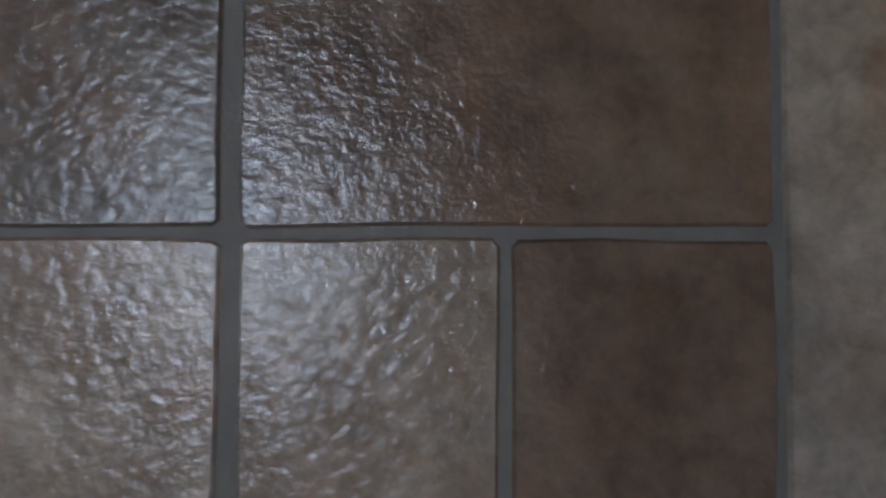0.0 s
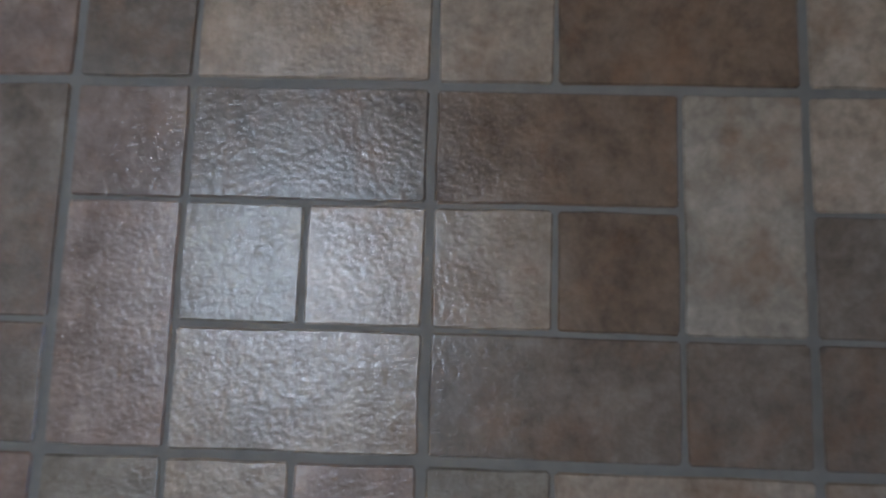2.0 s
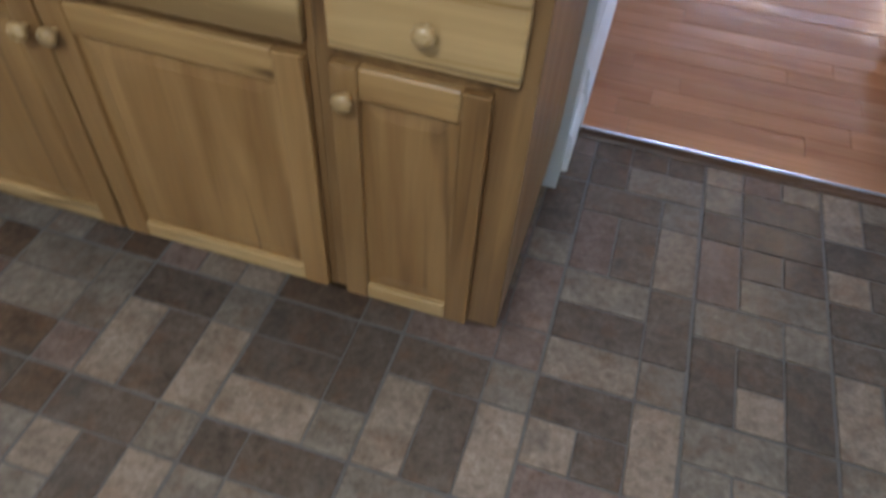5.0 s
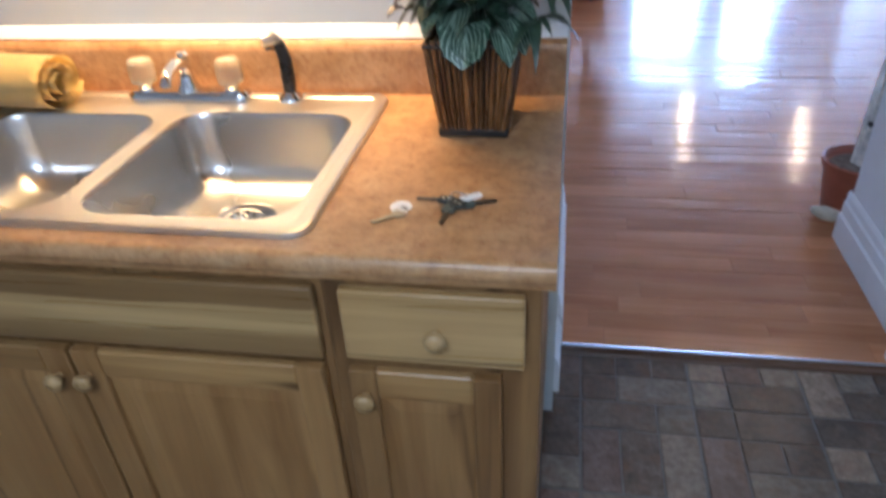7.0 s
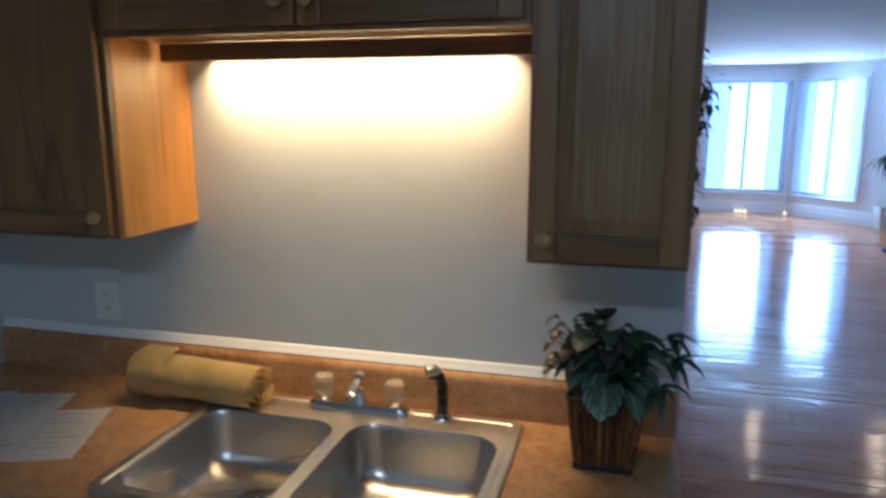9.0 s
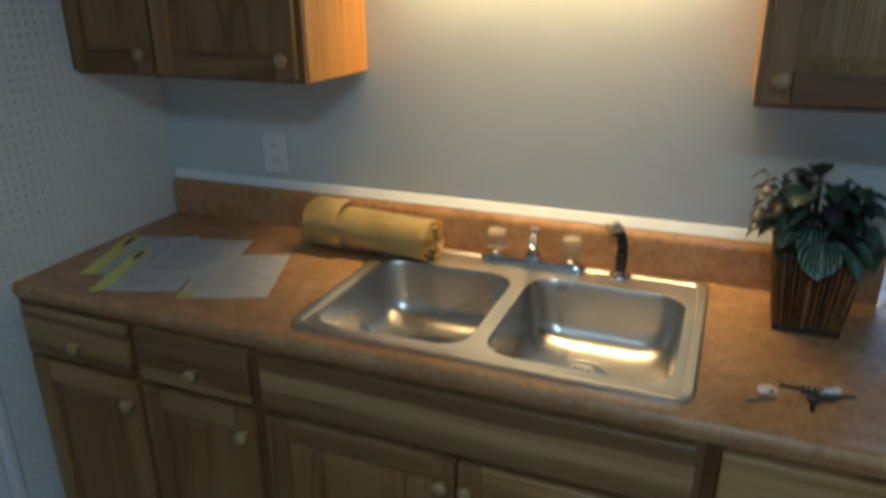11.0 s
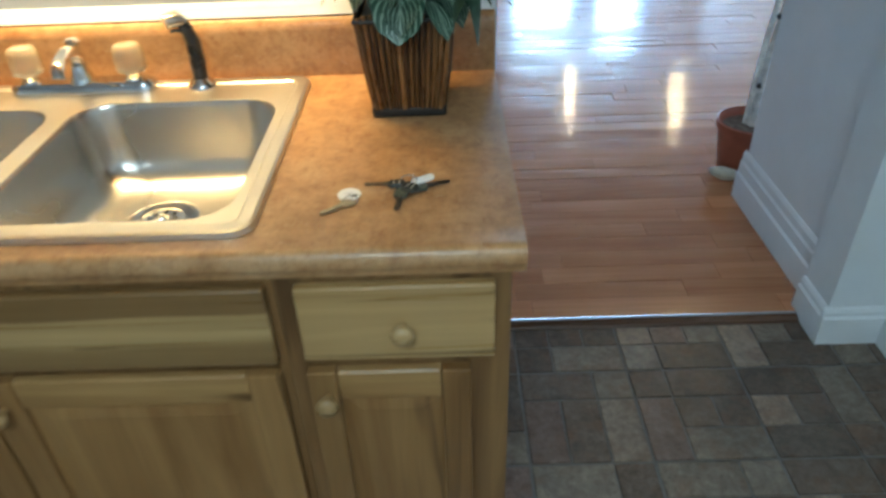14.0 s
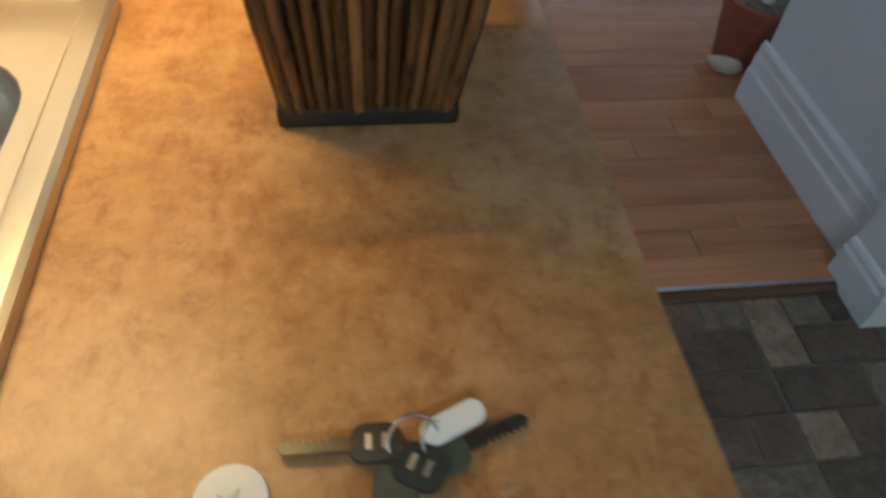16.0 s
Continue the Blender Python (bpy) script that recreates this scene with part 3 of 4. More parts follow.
YB = -0.652
left = base_cabinet("natural hickory base cabinet with two drawers over two doors", -1.995, -1.250)
panel_left = boxed(-1.995, -1.977, -0.613, -0.002, 0.203, 0.875)
part("side_panel", panel_left, M_WOODZ, left)
slab_front("drawer", left, -1.945, -1.610, 0.735, 0.866, YB, -1.763, 0.787)
slab_front("drawer", left, -1.580, -1.270, 0.735, 0.866, YB, -1.412, 0.787)
panel_door(left, -1.945, -1.605, 0.205, 0.714, YB, -1.625, 0.657)
panel_door(left, -1.583, -1.268, 0.205, 0.714, YB, -1.291, 0.655)

mid = base_cabinet("natural hickory sink cabinet with a false drawer front", -1.250, -0.335)
slab_front("false_front", mid, -1.237, -0.345, 0.735, 0.868, YB, material=M_HEART)
panel_door(mid, -1.232, -0.787, 0.213, 0.716, YB, -0.812, 0.660, 0.048)
panel_door(mid, -0.780, -0.347, 0.213, 0.716, YB, -0.758, 0.664, 0.048)

right = base_cabinet("natural hickory base cabinet with a drawer over a narrow door", -0.335, -0.022)
part("side_panel", boxed(-0.040, -0.022, -0.613, -0.002, 0.203, 0.875, 0.001), M_WOODZ, right)
slab_front("drawer", right, -0.308, -0.044, 0.741, 0.868, YB, -0.168, 0.802, M_SAP)
panel_door(right, -0.310, -0.077, 0.213, 0.718, YB, -0.283, 0.672, 0.042)

# toe kick and end foot: under-cabinet shade is painted in by the dark colour
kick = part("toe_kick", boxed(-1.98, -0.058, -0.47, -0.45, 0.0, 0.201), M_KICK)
tagged(kick, "recessed toe kick coloured dark for the shade under the base cabinets", "toe kick", kind="structure")
part("cabinet_floor", boxed(-1.976, -0.041, -0.612, -0.003, 0.2035, 0.217), M_WOODX, mid)
part("end_foot", boxed(-0.075, -0.057, -0.448, -0.002, 0.0, 0.202), M_KICK, right, "recessed foot coloured dark for the shade")

# countertop with a rolled front edge, a cut-out for the sink and a splash
SX0, SX1, SY0, SY1 = -1.198, -0.360, -0.600, -0.041
top = thing("countertop", "tan mottled laminate countertop with a rolled front edge", "countertop")
nose = [(-0.585, 0.877), (-0.638, 0.877)]
nose += [(-0.629 - 0.016 * math.cos(radians(a)), 0.899 + 0.018 * math.sin(radians(a))) for a in range(-50, 91, 14)]
nose += [(-0.62, 0.915), (-0.585, 0.915)]
part("front_edge", run(nose, -1.995, -0.004), M_COUNTER, top, smooth=35)
for x0, x1, y0 in ((-1.995, SX0 + 0.02, -0.585), (SX1 - 0.02, -0.004, -0.585), (SX0 + 0.02, SX1 - 0.02, SY1 - 0.02)):
    part("top_slab", boxed(x0, x1, y0, -0.021, 0.877, 0.915), M_SLAB, top)
splash = [(0.0, 0.877), (-0.021, 0.877), (-0.021, 1.003), (-0.0195, 1.012), (-0.016, 1.020), (-0.011, 1.026), (-0.005, 1.030), (0.0, 1.030)]
part("backsplash", run(splash, -1.995, -0.004, m=pose(0, -0.001, 0)), M_COUNTER, top, smooth=35)
part("cove_strip", run([(-0.001, 1.0305), (-0.0115, 1.0305), (-0.0105, 1.034), (-0.0075, 1.040), (-0.005, 1.047), (-0.003, 1.055), (-0.001, 1.057)], -1.995, -0.004), M_TRIM, top, "white cove strip along the splash", smooth=60)


# ---- sink and taps ----
sink = thing("kitchen_sink", "double-bowl stainless steel sink set in the counter", "sink")
BOWLS = ((-0.770, -0.402, -0.560, -0.147), (-1.168, -0.806, -0.560, -0.165))


def sink_rim():
    bm = bmesh.new()
    z = 0.9215
    outer = [bm.verts.new(p) for p in rrect(SX0 + 0.027, SX1 - 0.027, SY0 + 0.027, SY1 - 0.027, 0.018, z)]
    loops = [outer] + [[bm.verts.new(p) for p in rrect(*b, 0.065, z)] for b in BOWLS]
    edges = []
    for lp in loops:
        edges += [bm.edges.new((lp[i], lp[(i + 1) % len(lp)])) for i in range(len(lp))]
    bmesh.ops.triangle_fill(bm, use_beauty=True, edges=edges)
    prev = outer
    for off, zz in ((0.0235, 0.9246), (0.0205, 0.9252), (0.0065, 0.9256), (0.0015, 0.9238), (0.0, 0.9155)):
        cur = [bm.verts.new(p) for p in rrect(SX0 + off, SX1 - off, SY0 + off, SY1 - off, max(0.018, 0.036 - off), zz)]
        for i in range(len(cur)):
            q = (i + 1) % len(cur)
            bm.faces.new((prev[i], prev[q], cur[q], cur[i]))
        prev = cur
    return bm


part("rim", sink_rim(), M_RIM, sink, "brushed steel rim with a raised border", smooth=12)
for (x0, x1, y0, y1) in BOWLS:
    bm = bmesh.new()
    lp = []
    for d, z, r in ((0.0, 0.9215, 0.065), (0.002, 0.919, 0.064), (0.004, 0.910, 0.063), (0.012, 0.85, 0.062), (0.018, 0.818, 0.061), (0.024, 0.802, 0.060),
                    (0.034, 0.788, 0.057), (0.050, 0.777, 0.054), (0.070, 0.770, 0.050), (0.100, 0.7655, 0.044), (0.130, 0.7625, 0.040)):
        lp.append(rrect(x0 + d, x1 - d, y0 + d, y1 - d, r, z))
    loft(bm, lp, False, True)
    bowl = part("bowl", bm, M_STEEL, sink, smooth=60)
    cx, cy = (x0 + x1) / 2 + (-0.024 if x0 > -0.8 else 0.026), (y0 + y1) / 2 + 0.046
    part("drain_flange", turned([(0.030, 0.7400), (0.046, 0.7402), (0.062, 0.7425), (0.064, 0.7445), (0.057, 0.7455), (0.046, 0.7428), (0.030, 0.7408)], 28, m=pose(cx, cy, 0.0225)),
         M_CHROME, bowl, "polished steel drain flange", smooth=50)
    part("strainer", turned([(0.002, 0.7435), (0.016, 0.7435), (0.036, 0.7438), (0.0385, 0.7455), (0.030, 0.7475), (0.012, 0.7470), (0.007, 0.752), (0.005, 0.759), (0.001, 0.760)], 24, m=pose(cx, cy, 0.0225)),
         M_CHROME, bowl, "basket strainer", smooth=40)
    # dark discs on the strainer, coloured as the shade in its holes
    for a in range(8):
        t = a * math.pi / 4
        part("strainer_hole", turned([(0.0042, 0.0), (0.0042, 0.0012), (0.001, 0.0013)], 10, m=pose(cx + 0.023 * math.cos(t), cy + 0.023 * math.sin(t), 0.7698)), M_DARK, bowl)

fau = thing("kitchen_faucet", "chrome kitchen faucet with two clear acrylic handles", "faucet", (-0.79, -0.078, 0.922))
bp = bmesh.new()
loft(bp, [rrect(-0.138, 0.138, -0.026, 0.026, 0.025, 0.0), rrect(-0.138, 0.138, -0.026, 0.026, 0.025, 0.012), rrect(-0.130, 0.130, -0.019, 0.019, 0.018, 0.021)])
part("base_plate", bp, M_CHROME, fau, smooth=40)
for sx in (-0.098, 0.098):
    part("handle_stem", turned([(0.019, 0.018), (0.017, 0.026), (0.011, 0.030), (0.011, 0.040)], 18, m=pose(sx, 0, 0)), M_CHROME, fau, smooth=40)
    hb = bmesh.new()
    loops = []
    for r, z in ((0.018, 0.034), (0.0255, 0.038), (0.0265, 0.056), (0.0255, 0.078), (0.021, 0.086), (0.010, 0.088)):
        loops.append([(sx + r * (1 + 0.06 * (k % 2)) * math.cos(2 * math.pi * k / 24), r * (1 + 0.06 * (k % 2)) * math.sin(2 * math.pi * k / 24), z) for k in range(24)])
    loft(hb, loops)
    part("handle", hb, M_ACRYLIC, fau, "ribbed translucent acrylic handle", smooth=25)
part("spout_collar", turned([(0.024, 0.018), (0.022, 0.030), (0.016, 0.040), (0.015, 0.052)], 20), M_CHROME, fau, smooth=40)
sp = tube([(0, 0.004, 0.04), (0.0, 0.002, 0.066), (0.004, -0.014, 0.082), (0.012, -0.055, 0.090), (0.022, -0.100, 0.090), (0.026, -0.120, 0.083), (0.027, -0.126, 0.070)],
          [0.014, 0.0135, 0.013, 0.0115, 0.0105, 0.0115, 0.012], 14)
part("spout", sp, M_CHROME, fau, "curved chrome spout", smooth=60)
part("lift_cap", turned([(0.012, 0.078), (0.011, 0.090), (0.013, 0.094), (0.009, 0.099), (0.001, 0.100)], 16, m=pose(0, 0.004, 0)), M_CHROME, fau, smooth=40)

spr = thing("side_sprayer", "black plastic sink sprayer with a chrome head", "sprayer", (-0.569, -0.070, 0.922))
part("escutcheon", turned([(0.027, 0.0), (0.026, 0.005), (0.019, 0.011), (0.015, 0.016)], 22), M_CHROME, spr, smooth=45)
part("grip", tube([(0, 0, 0.012), (0.001, 0, 0.045), (0.0, 0.002, 0.085), (-0.006, 0.0, 0.112), (-0.012, -0.006, 0.124)], [0.0125, 0.0145, 0.0135, 0.0125, 0.011], 14), M_BLACK, spr, "black grip", smooth=60)
part("spray_head", tube([(-0.006, -0.002, 0.122), (-0.017, -0.010, 0.130), (-0.034, -0.022, 0.128)], [0.010, 0.0145, 0.0135], 14), M_RIM, spr, "chrome spray head", smooth=60)
part("trigger", tube([(-0.010, -0.014, 0.108), (-0.020, -0.018, 0.112), (-0.028, -0.022, 0.110)], [0.003, 0.004, 0.003], 8), M_BLACK, spr, smooth=60)


# ---- wall cabinets, valance light, outlet ----
def wall_cabinet(label, x0, x1, z0, z1, sides):
    c = thing("wall_cabinet", label, "cabinet", group="wall cabinets")
    part("body", boxed(x0 + (0.013 if "l" in sides else 0), x1 - (0.013 if "r" in sides else 0), -0.292, -0.002, z0 + 0.004, z1), M_WOODX, c)
    part("face_frame", boxed(x0, x1, -0.311, -0.293, z0, z1, 0.001), M_FRAME, c)
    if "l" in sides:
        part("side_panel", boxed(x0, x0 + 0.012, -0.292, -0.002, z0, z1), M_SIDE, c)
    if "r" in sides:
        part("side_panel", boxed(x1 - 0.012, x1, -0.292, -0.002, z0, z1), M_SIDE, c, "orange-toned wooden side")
    return c


YU = -0.331
UT = 2.15
uleft = wall_cabinet("natural hickory wall cabinet with two doors", -1.995, -1.285, 1.389, UT, "r")
panel_door(uleft, -1.985, -1.712, 1.398, UT - 0.01, YU, -1.735, 1.446, 0.050, 0.055, rail=M_FRAMEX)
panel_door(uleft, -1.702, -1.297, 1.398, UT - 0.01, YU, -1.322, 1.444, 0.055, 0.055, rail=M_FRAMEX)
umid = wall_cabinet("short hickory wall cabinet over the sink", -1.284, -0.331, 1.845, UT, "")
panel_door(umid, -1.272, -0.812, 1.858, UT - 0.01, YU, -0.842, 1.905, 0.05, 0.05, rail=M_FRAMEX)
panel_door(umid, -0.804, -0.343, 1.858, UT - 0.01, YU, -0.776, 1.905, 0.05, 0.05, rail=M_FRAMEX)
uright = wall_cabinet("natural hickory wall cabinet with a single door", -0.330, -0.022, 1.389, UT, "lr")
panel_door(uright, -0.318, -0.034, 1.398, UT - 0.01, YU, -0.291, 1.442, 0.045, 0.055, panel=M_GRAIN, rail=M_FRAMEX)
sof = wall("soffit", "white boxed-in soffit above the wall cabinets", -1.995, -0.022, -0.31, -0.001, UT + 0.003, CEIL - 0.002)

lightbar = thing("under_cabinet_light", "warm fluorescent strip behind a wooden valance", "light")
part("valance", boxed(-1.262, -0.332, -0.150, -0.132, 1.803, 1.8448, 0.002), M_FRAMEX, lightbar, "wooden valance board")
part("housing", boxed(-1.22, -0.40, -0.095, -0.02, 1.838, 1.8445), M_WHITE, lightbar)

outlet = thing("wall_outlet", "white duplex wall outlet above the splash", "outlet", (-1.606, 0, 1.137))
part("cover_plate", boxed(-0.043, 0.043, -0.007, -0.0005, -0.059, 0.059, 0.004, 2), M_WHITE, outlet)
for zz in (-0.022, 0.022):
    rc = part("receptacle", boxed(-0.017, 0.017, -0.0085, -0.0072, zz - 0.014, zz + 0.014, 0.0005), M_WHITE, outlet)
    # dark blocks coloured as the shade inside the socket slots
    for sx in (-0.006, 0.006):
        part("slot", boxed(sx - 0.0012, sx + 0.0012, -0.0094, -0.0086, zz - 0.005, zz + 0.005), M_DARK, rc)

fix = thing("ceiling_light", "cool white ceiling light with a frosted wrap diffuser", "light", (-0.25, -2.16, CEIL))
part("base", boxed(-0.40, 0.40, -0.16, 0.16, -0.03, -0.001, 0.004), M_WHITE, fix)
part("diffuser", run([(-0.15, -0.031), (-0.144, -0.06), (-0.12, -0.085), (0.12, -0.085), (0.144, -0.06), (0.15, -0.031)], -0.39, 0.39), M_DOME, fix, "frosted glowing diffuser")
for cx, cy in CANS:
    cn = thing("recessed_light", "warm recessed ceiling light with a white trim ring", "light", (cx, cy, CEIL), group="recessed ceiling lights")
    part("trim_ring", turned([(0.075, -0.001), (0.10, -0.002), (0.10, -0.008), (0.078, -0.010)], 28), M_WHITE, cn, smooth=40)
    part("bulb", turned([(0.070, -0.001), (0.068, -0.006), (0.001, -0.009)], 24), M_TUBE, cn, "glowing warm bulb", smooth=60)


# ---- loose things on the counter ----
towel = thing("rolled_towel", "thick yellow cloth rolled up, lying behind the sink", "towel", (-1.217, -0.122, 0.916), turn=-4.0)


def rolled(length, r0, r1, turns, thick):
    """A spiral roll about x with wavy skins and a sagging outline."""
    bm = bmesh.new()
    n, cols = int(turns * 30), 14
    rows = []
    for k in range(n + 1):
        f = k / n
        a = f * turns * 2 * math.pi - 1.0
        r = r0 + (r1 - r0) * f
        row = []
        for c in range(cols + 1):
            u = c / cols
            x = (u - 0.5) * length + 0.0035 * math.sin(a * 1.7 + f * 4) * (1 if c in (0, cols) else 0.4)
            wob = 1 + 0.035 * noise.noise((u * 3, math.cos(a) * 1.5, math.sin(a) * 1.5)) + 0.05 * (0.5 - u)
            low = 0.05 * (r1 - r) * u
            row.append((x + 0.012 * (1 - f) * (2 * u - 1), r * wob * math.cos(a) * 1.05 - low * 0.5, 0.93 * r1 - low + r * wob * math.sin(a) * 0.90))
        rows.append(row)
    loft(bm, rows, False, False, False)
    bmesh.ops.solidify(bm, geom=bm.faces[:], thickness=thick)
    return bm


part("roll", rolled(0.352, 0.013, 0.071, 3.1, 0.0095), M_CLOTH, towel, smooth=60)
fold = bmesh.new()
fr = []
for k in range(19):
    a = radians(75 + 11.5 * k)
    edge = -0.088 + 0.034 * k / 18 + 0.006 * math.sin(k * 0.9)
    fr.append([(x, 0.0800 * math.cos(a) * 1.04, 0.0680 + 0.0755 * math.sin(a) * 0.90) for x in (-0.188 + 0.004 * math.sin(k), -0.145, -0.115, edge)])
loft(fold, fr, False, False, False)
bmesh.ops.solidify(fold, geom=fold.faces[:], thickness=0.004)
for v in fold.verts:
    v.co.z = max(v.co.z, 0.0005)
part("folded_end", fold, M_CLOTH, towel, "outer fold wrapped round one end", smooth=60)


def sheet(label, x, y, z, turn, w, h, strip, lines):
    """A printed page lying flat: w across, h deep, with a yellow strip on its near-left edge."""
    p = thing("paper_sheet", label, "paper", (x, y, z), group="papers on the counter", turn=turn)
    bm = bmesh.new()
    loft(bm, [[(-w / 2 + w * i / 6, -h / 2 + h * j / 6, 0.0012 + 0.0008 * math.sin(i * 1.3 + j)) for j in range(7)] for i in range(7)], False, False, False)
    bmesh.ops.solidify(bm, geom=bm.faces[:], thickness=0.0004)
    part("page", bm, M_PAPER, p, smooth=60)
    if strip:
        part("yellow_strip", boxed(-w / 2, -w / 2 + strip, -h / 2, h / 2, 0.0024, 0.0028), M_YELPAPER, p, "yellow printed strip")
        part("print_block", boxed(-w / 2 + strip * 0.35, -w / 2 + strip * 0.7, h / 2 - 0.075, h / 2 - 0.012, 0.0029, 0.0032), M_BLACKINK, p)
    for k in range(lines):
        yy = h / 2 - 0.03 - k * (h - 0.06) / lines
        ln = w - strip - 0.04 - random.random() * 0.06
        part("print_line", boxed(-w / 2 + strip + 0.018, -w / 2 + strip + 0.018 + ln, yy - 0.0016, yy + 0.0016, 0.0026, 0.0029), M_INK, p)
    return p


sheet("white printed page with a yellow strip, under other pages", -1.806, -0.370, 0.9155, 21, 0.216, 0.285, 0.045, 9)
sheet("white printed page with a yellow strip, in a stack", -1.690, -0.446, 0.9190, 21, 0.216, 0.285, 0.040, 11)
sheet("white printed page lying over another", -1.640, -0.348, 0.9222, 17, 0.216, 0.279, 0.0, 10)
last = sheet("white printed page with a small yellow corner", -1.474, -0.398, 0.9160, 22, 0.216, 0.279, 0.0, 8)
part("yellow_corner", boxed(-0.108, -0.066, -0.139, -0.112, 0.0026, 0.0030), M_YELPAPER, last, "yellow corner mark")

# potted plant: a square twig basket with a mixed planting
plant = thing("potted_plant", "leafy striped plant in a brown twig basket on the counter", "plant", (-0.165, -0.172, 0.916))
PH, PB, PT = 0.175, 0.058, 0.078


def basket():
    part("basket_base", box(bmesh.new(), -PB - 0.006, PB + 0.006, -PB - 0.006, PB + 0.006, 0.0, 0.018, 0.005, 2), M_TWIGBASE, plant, "dark base of the basket")
    core = bmesh.new()
    a, b = PB - 0.004, PT - 0.006
    loft(core, [[(-a, -a, 0.018), (a, -a, 0.018), (a, a, 0.018), (-a, a, 0.018)], [(-b, -b, PH - 0.012), (b, -b, PH - 0.012), (b, b, PH - 0.012), (-b, b, PH - 0.012)]])
    part("soil", core, M_TWIGBASE, plant)
    for side in range(4):
        rot = Matrix.Rotation(side * math.pi / 2, 3, "Z")
        for k in range(15):
            u = -1 + 2 * (k + 0.5) / 15
            r = 0.0036 + 0.0018 * random.random()
            lo = rot @ Vector((u * PB, -PB - 0.001, 0.012))
            mid_ = rot @ Vector((u * (PB + PT) / 2 + 0.002 * random.uniform(-1, 1), -(PB + PT) / 2 - 0.003 * random.random(), PH * 0.5))
            hi = rot @ Vector((u * PT, -PT, PH + 0.006 * random.uniform(-1, 1)))
            part("twig", tube([lo, mid_, hi], [r, r * 0.95, r * 0.9], 7), M_TWIG, plant, smooth=60)
    rim = [(-PT, -PT), (PT, -PT), (PT, PT), (-PT, PT), (-PT, -PT)]
    for (x0, y0), (x1, y1) in zip(rim, rim[1:]):
        part("rim_band", tube([(x0, y0, PH - 0.006), (x1, y1, PH - 0.006)], 0.0045, 7), M_TWIGBASE, plant, smooth=60)


basket()


def leaf_mesh(bm, base, tip_dir, length, width, droop, uvl, cup=0.25, point=1.0, n=8, half=3):
    """An arched leaf, folded along its midrib; a low point makes it rounder."""
    d = Vector(tip_dir).normalized()
    side = d.cross(Vector((0, 0, 1)))
    side = side.normalized() if side.length > 1e-4 else Vector((1, 0, 0))
    up = side.cross(d).normalized()
    rows = []
    for i in range(n + 1):
        f = i / n
        c = Vector(base) + d * (length * f) + up * (length * 0.22 * math.sin(f * math.pi * 0.7)) - Vector((0, 0, 1)) * droop * length * f * f
        w = width * (max(0.0, math.sin(math.pi * min(1, f ** 0.8))) ** point) * 0.5 + 0.0004
        row = []
        for k in range(-half, half + 1):
            u = k / half
            row.append(c + side * w * u + up * cup * w * abs(u) ** 1.6)
        rows.append([bm.verts.new(p) for p in row])
    for i in range(n):
        for j in range(2 * half):
            f = bm.faces.new((rows[i][j], rows[i][j + 1], rows[i + 1][j + 1], rows[i + 1][j]))
            for lp, (a, b) in zip(f.loops, ((j, i), (j + 1, i), (j + 1, i + 1), (j, i + 1))):
                lp[uvl].uv = (abs(a - half) / half, b / n)


